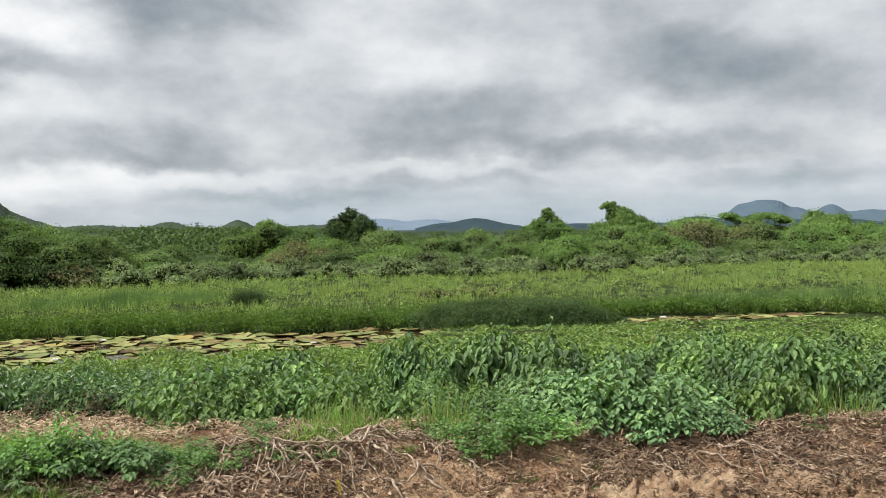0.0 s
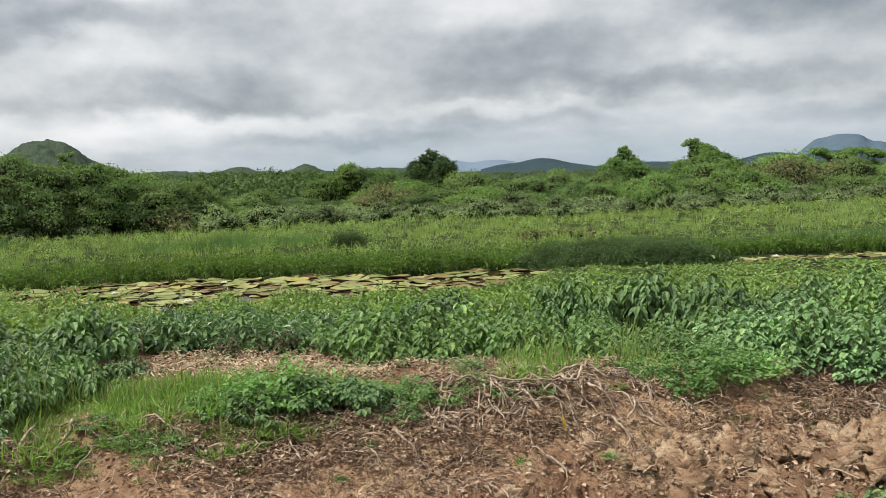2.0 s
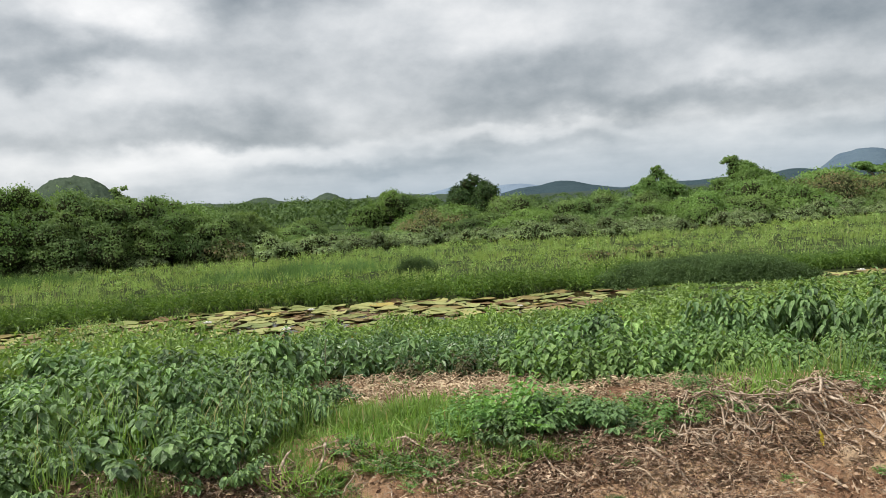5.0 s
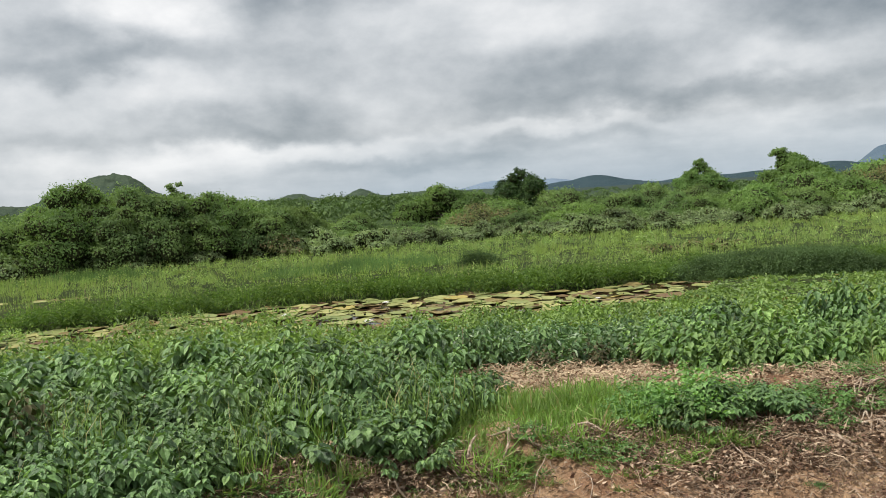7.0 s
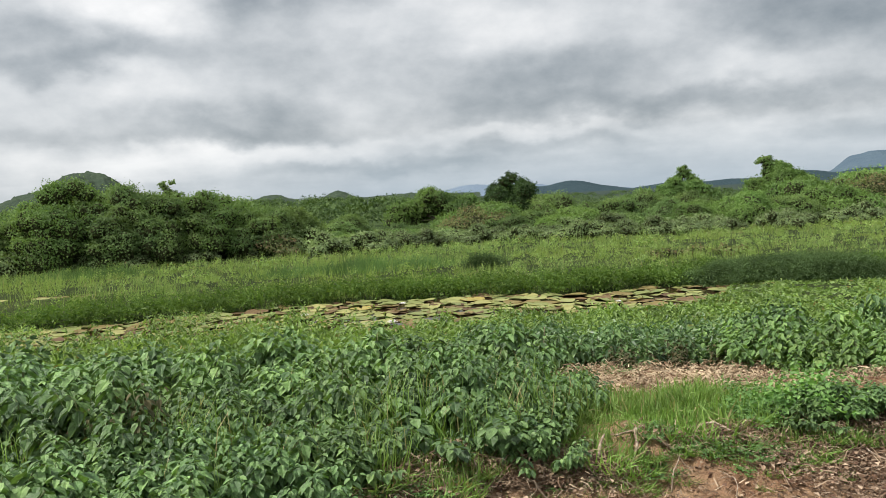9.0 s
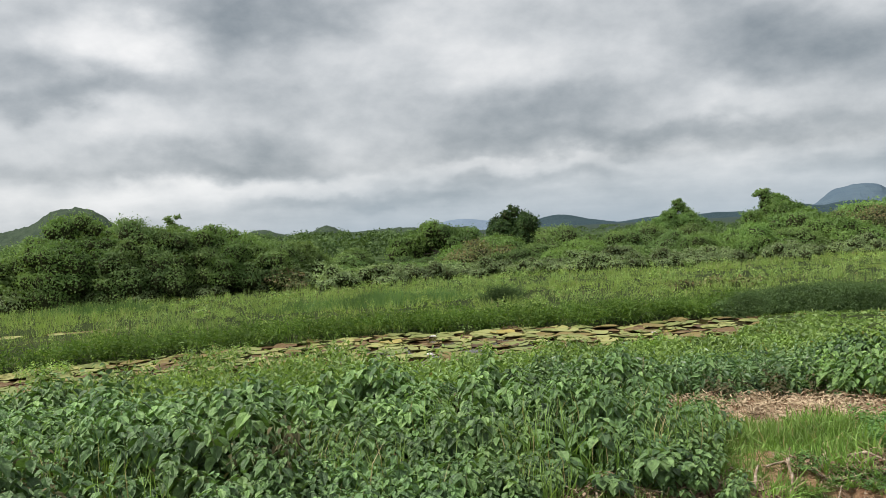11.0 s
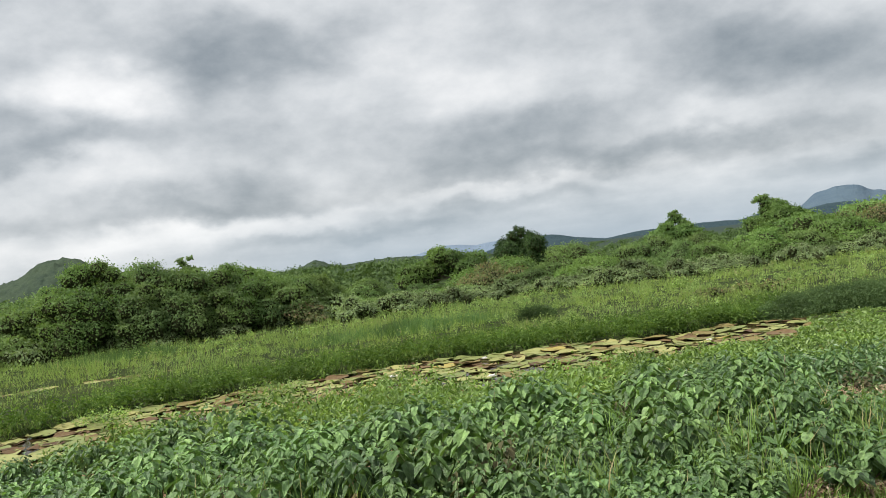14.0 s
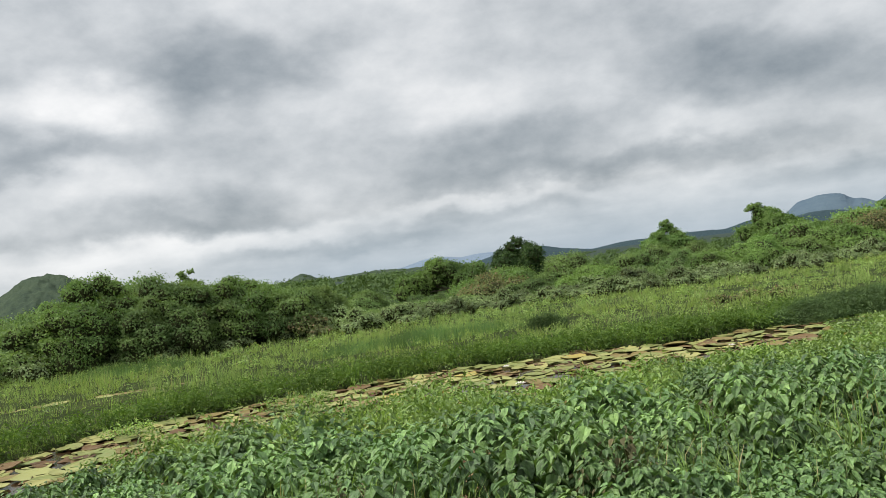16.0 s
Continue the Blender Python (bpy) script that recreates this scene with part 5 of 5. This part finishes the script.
for x, y, s in ((-.45, 5.05, 1.0), (-.3, 5.3, .8), (-.75, 5.5, .8), (-1.6, 5.6, .8), (-1.1, 5.5, .7), (.35, 6.1, .8), (.7, 6.2, .7), (1.1, 6.35, .7), (2.6, 6.6, .8), (-3.1, 4.7, .9), (-2.6, 4.85, .9), (-4.4, 4.2, 1.0), (-4.9, 4.1, .9), (-.2, 6.6, .8), (.05, 6.55, .8), (-1.2, 6.5, .9), (3.1, 6.9, .9), (-3.8, 7.1, 1.1), (-3.4, 7.3, 1.1), (-3.0, 7.1, 1.1), (-2.6, 7.2, 1.1), (-2.3, 7.0, 1.0), (-3.5, 6.9, 1.0), (-2.9, 6.85, 1.0), (-1.7, 6.9, 1.0), (-1.3, 7.0, 1.1), (-.9, 6.9, 1.0), (-.6, 6.75, 1.0), (-1.5, 7.15, 1.0), (-2.2, 7.3, .9), (-.5, 7.0, .9)):
    set_down(heaps[int((x + 9) * 10) % 3], *down(x, y), x * 4, s, .45)
rh = np.random.default_rng(797)
for k in range(110):
    x = rh.uniform(-5.2, 3.6)
    set_down(heaps[k % 3], x, float(dirt_edge(x)) - rh.uniform(.0, .95), rh.uniform(0, 6.28), rh.uniform(.4, 1.0), rh.uniform(.3, .65))
drop_protos(heaps)

# ---------------------------------------------------------------- dry litter, roots and clods
def litter(name, label, x, y, mat, shape, length, width, seed, lift=.03):
    r = np.random.default_rng(seed)
    n = len(x)
    P = np.stack([x, y, ground_z(x, y) + r.uniform(.003, lift, n)], 1)
    a = r.uniform(0, 6.283, n)
    lie = np.stack([np.cos(a), np.sin(a), r.normal(.05, .25, n)], 1)
    up = np.array((0, 0, 1.)) + r.normal(0, .4, (n, 3))
    V, F = leaves(shape, P, lie, up, r.uniform(*length, n), None if width is None else r.uniform(*width, n))
    tagged(new(name, make_mesh(name, V, F, mat, False)), label, "litter", kind="stuff")


r = np.random.default_rng(811)
n = 460000
x, y = r.uniform(-6, 4.2, n), r.uniform(3.2, 8.2, n)
d = dirt_edge(x) - y
w = np.where((d > np.where(x > -1.7, -.95, -.2)) & (d < 1.9), np.exp(-np.abs(d - .2) / 1.05), 0) * np.clip(.46 + 3.4 * fbm(x, y, 1.5, 3, 95), 0.16, 1)
w = w * (1 + .9 * smooth01((x - .8) / .8))
w = w + 1.6 * smooth01(np.maximum(pool(x, y, -4.3, 4.74, .2, .6, .26), pool(x, y, -1.35, 6.3, .1, .5, .35)) * 2)
ok = (w * .46 > r.uniform(0, 1, n))
mx, my = x[ok], y[ok]
cut = int(len(mx) * .42)
litter("dry_stalks", "scattered dry straw-coloured stalks on the earth", mx[:cut], my[:cut], M_STRAW, BLADE, (.04, .20), (.004, .009), 812, .06)
litter("dry_leaves", "withered brown leaves strewn over the earth", mx[cut:], my[cut:], M_LITTER, CARD, (.015, .048), None, 813, .05)
ok = bare(x, y) & (d < .2)
bx, by = x[ok][:11000], y[ok][:11000]
litter("dead_grass", "flattened pale dead grass behind the bank", bx, by, M_HAY, BLADE, (.03, .12), (.006, .014), 814, .08)


r = np.random.default_rng(817)
for cx, cy, wide, deep, count in ((-4.3, 4.74, .50, .19, 1500), (-1.4, 6.4, .42, .30, 1300)):
    a, q = r.uniform(0, 6.283, count), np.sqrt(r.uniform(0, 1, count))
    litter("leaf_heap", "matted heap of dry pinkish-brown leaves on the bank", cx + np.cos(a) * q * wide, cy + np.sin(a) * q * deep, M_HAY, CARD, (.020, .048), None, count + 3, .06)

r = np.random.default_rng(815)
n = 26000
x, y = r.uniform(-5, 4.2, n), r.uniform(3.6, 7.4, n)
ok = (y < dirt_edge(x) + .1) & (np.clip(.3 + 2.5 * fbm(x, y, 1.8, 3, 96), .05, 1) > r.uniform(0, 1, n))
x, y = x[ok][:9000], y[ok][:9000]
n = len(x)
octa = np.array([(1, 0, 0), (0, 1, 0), (-1, 0, 0), (0, -1, 0), (0, 0, .8), (0, 0, -.6)])
tri = np.array([(0, 1, 4), (1, 2, 4), (2, 3, 4), (3, 0, 4)])
size = .004 + .022 * r.uniform(0, 1, n) ** 3
V = np.stack([x, y, ground_z(x, y)], 1)[:, None] + octa[None] * size[:, None, None] * r.uniform(.6, 1.4, (n, 6, 1))
tagged(new("earth_crumbs", make_mesh("earth_crumbs", V.reshape(-1, 3), [(tri[None] + np.arange(n)[:, None, None] * 6).reshape(-1, 3)], M_CLOD, False)), "loose crumbs of dry reddish earth", "earth", kind="stuff")


def dead_root(x, y, heading, length, thick, arch, seed, fork=True):
    """A bent dry root, with a side branch."""
    r = np.random.default_rng(seed)
    m = 11
    head = heading + np.cumsum(r.normal(0, .28, m))
    step = length / (m - 1)
    xs, ys = x + np.cumsum(np.cos(head)) * step, y + np.cumsum(np.sin(head)) * step
    t = np.linspace(0, 1, m)
    zs = ground_z(xs, ys) + thick * .4 + np.sin(t * math.pi) * arch + np.abs(r.normal(0, .008, m))
    pts = np.stack([xs, ys, zs], 1)
    o = pts[0].copy()
    root = base_thing("dead_root", "bent dry grey-brown root lying on the earth", "root", "dead roots on the bank")
    root.matrix_basis = pose(*o)
    V, F = tubes([(pts - o, thick * (1 - .65 * t) * (1 + .12 * np.sin(t * 17 + seed)))], 7)
    part("stem", make_mesh("stem", V, F, M_ROOT), root)
    if fork:
        k = int(r.integers(3, 7))
        h2 = head[k] + r.choice((-1, 1)) * r.uniform(.5, 1.1)
        q = np.linspace(0, 1, 6)[:, None]
        end = pts[k] + np.array((math.cos(h2), math.sin(h2), 0)) * length * .35
        end[2] = float(ground_z(end[0], end[1])) + thick * .4
        line = pts[k] + (end - pts[k]) * q + r.normal(0, .012, (6, 3)) * q
        V, F = tubes([(line - o, np.linspace(thick * .6, thick * .25, 6))], 6)
        part("side_branch", make_mesh("side_branch", V, F, M_ROOT), root)


def laid_root(points, thick):
    """A root or stick along a few points (x, y, height over the earth)."""
    q = np.array([(*down(x, y), z) for x, y, z in points])
    s = np.linspace(0, len(q) - 1, 4 * len(q))
    line = np.stack([np.interp(s, np.arange(len(q)), q[:, c]) for c in range(3)], 1)
    line[1:-1] = (line[:-2] + line[1:-1] * 2 + line[2:]) / 4
    line[:, 2] = line[:, 2] * .75 + ground_z(line[:, 0], line[:, 1]) + thick * .4
    root = base_thing("dead_root", "pale bent root lying across the earth", "root", "dead roots on the bank")
    root.matrix_basis = pose(*line[0])
    V, F = tubes([(line - line[0], thick * np.linspace(.66, .30, len(line)) * (1 + .1 * np.sin(s * 9)))], 8)
    part("stem", make_mesh("stem", V, F, M_ROOT), root)


laid_root(((-.66, 5.85, 0), (-.6, 6.0, .14), (-.5, 6.02, .16), (-.36, 5.85, .09), (-.24, 5.6, 0)), .021)
laid_root(((-1.28, 6.1, .03), (-1.05, 6.02, .10), (-.85, 5.98, .12), (-.6, 6.08, .06)), .015)
laid_root(((-1.1, 6.6, .05), (-.8, 6.3, .12), (-.62, 6.1, .06)), .012)
laid_root(((-.4, 6.75, .05), (-.15, 6.5, .10), (.05, 6.3, .04)), .012)
laid_root(((-3.62, 4.55, .10), (-3.6, 4.4, .07), (-3.65, 4.2, .03), (-3.78, 4.03, .0)), .017)
laid_root(((-3.84, 4.0, 0), (-3.88, 4.2, .05), (-3.97, 4.32, .06), (-4.08, 4.42, .02)), .016)
laid_root(((-3.85, 4.15, .0), (-3.82, 4.3, .10), (-3.80, 4.4, .20)), .020)
laid_root(((-5.03, 4.25, .14), (-4.83, 3.93, .0)), .011)
laid_root(((-4.6, 4.4, .03), (-4.28, 4.2, .02)), .010)
laid_root(((-3.75, 4.65, .05), (-3.48, 4.5, .04), (-3.11, 4.34, .02), (-2.85, 4.28, .0)), .010)
laid_root(((-3.2, 4.6, .04), (-2.9, 4.75, .05), (-2.6, 4.6, .02)), .008)
laid_root(((1.74, 7.0, .06), (1.73, 6.65, .05), (1.70, 6.3, .0)), .022)
laid_root(((1.98, 7.0, .05), (2.04, 6.5, .04), (2.16, 5.95, .0)), .022)
laid_root(((1.84, 6.98, .05), (1.92, 6.7, .04), (2.02, 6.45, .0)), .018)
laid_root(((2.0, 6.5, .03), (2.25, 6.35, .03), (2.5, 6.1, .0)), .016)
laid_root(((-1.6, 4.78, .02), (-1.42, 4.63, .02), (-1.25, 4.46, .0)), .020)
laid_root(((-2.5, 5.3, .03), (-2.1, 5.15, .02), (-1.7, 4.95, .02), (-1.3, 4.9, .0)), .009)
laid_root(((-4.43, 7.3, .0), (-4.42, 7.28, .25), (-4.40, 7.27, .62)), .008)

r = np.random.default_rng(821)
for k in range(52):
    dead_root(-.65 + r.normal(0, .34), 6.08 + r.normal(0, .13), r.choice((0, math.pi, -1.57)) + r.normal(-.2, .7), r.uniform(.15, .5), r.uniform(.004, .014), r.uniform(.01, .075), 830 + k)
for k in range(22):
    dead_root(-1.2 + r.normal(0, .22), 5.92 + r.normal(0, .10), -1.4 + r.normal(0, .9), r.uniform(.18, .45), r.uniform(.005, .013), r.uniform(.01, .06), 1830 + k)
for k in range(10):
    dead_root(-4.2 + r.normal(0, .45), 4.62 + r.normal(0, .12), r.uniform(0, 6.28), r.uniform(.15, .4), r.uniform(.004, .009), r.uniform(.02, .08), 880 + k)
for k in range(12):
    dead_root(1.75 + r.normal(0, .35), 6.75 + r.normal(0, .15), -.8 + r.normal(0, .5), r.uniform(.25, .6), r.uniform(.006, .014), r.uniform(.01, .05), 900 + k)
for k in range(12):
    dead_root(.05 + r.normal(0, .25), 6.55 + r.normal(0, .08), -1.3 + r.normal(0, .6), r.uniform(.15, .35), r.uniform(.005, .010), r.uniform(.02, .06), 920 + k)
for k in range(30):
    xx = r.uniform(-4.8, 3.6)
    dead_root(xx, float(dirt_edge(xx)) - r.uniform(-.1, .9), r.choice((0, math.pi)) + r.normal(0, .5), r.uniform(.2, .7), r.uniform(.003, .009), r.uniform(.01, .05), 940 + k, k % 2 == 0)
for x, y, h, l, t in ((-1.55, 5.05, -.35, .55, .016), (-3.6, 4.95, -.25, .9, .010), (-2.5, 4.95, -.1, .8, .009), (-4.9, 4.75, -.8, .55, .010), (2.3, 6.6, .15, .7, .010), (-4.2, 4.3, 1.2, .25, .010)):
    dead_root(*down(x, y), h, l, t, .04, int(abs(x) * 100), True)


def clod_mesh(seed):
    """A broken lump of dry clay: knobs, hollows and a ragged foot."""
    V, F = lumpy(1.0, .95, seed, 11, 20, .6)
    q = fbm(V[:, 0] * 2.2 + V[:, 2] * 1.7 + 30, V[:, 1] * 2.2 - V[:, 2] * 1.7 + 30, 1.0, 3, seed, .6)
    pit = np.abs(fbm(V[:, 0] * 5 + V[:, 2] * 4 + 60, V[:, 1] * 5 - V[:, 2] * 3 + 60, 1.0, 3, seed + 4, .65))
    V = V * (1 + .9 * q[:, None] - .8 * pit[:, None])
    V[:, 2] = np.where(V[:, 2] < .05, -.25, V[:, 2])
    return make_mesh("earth_clod", V, [F], M_CLOD)


r = np.random.default_rng(831)
clods = [clod_mesh(990 + k) for k in range(8)]
for k in range(400):
    x, y = (1.2 + r.normal(0, .75), 0) if k < 200 else (r.uniform(-4, 3.5), r.uniform(4.0, 7.0))
    if k < 200:
        y = 5.80 + .33 * x - abs(r.normal(0, .28))
    if y > float(dirt_edge(x)) - .2:
        continue
    s = .04 + .09 * r.uniform(0, 1) ** 1.3 if k < 200 else r.uniform(.012, .04)
    ob = new("earth_clod", clods[r.integers(8)])
    ob.matrix_basis = pose(x, y, float(ground_z(x, y)) - s * .35, r.normal(0, 8), r.normal(0, 8), r.uniform(0, 360))
    ob.scale = (s * r.uniform(.8, 1.3), s, s * r.uniform(.6, 1.0))
    tagged(ob, "rounded reddish lump of dried earth", "earth clod", "earth clods on the bank")

# a yellowed sprig on the bare earth
V, F = leaves(OVATE, np.array([(0, 0, .02), (.01, 0, .05), (0, .01, .08), (-.01, 0, .11)]), np.array([(.3, -.2, 1), (-.4, -.2, 1), (.2, -.4, 1), (0, -.2, 1.)]), np.array([(0, -1, .3)] * 4), np.array((.045, .05, .045, .04)))
sprig = base_thing("yellow_sprig", "small yellowed leaf sprig on bare earth", "sprig")
sprig.matrix_basis = pose(-.6, 5.66, float(ground_z(-.6, 5.66)) - .01)
sprig.scale = (.85, .85, .85)
part("foliage", make_mesh("foliage", V, F, M_YELLOW, False), sprig)
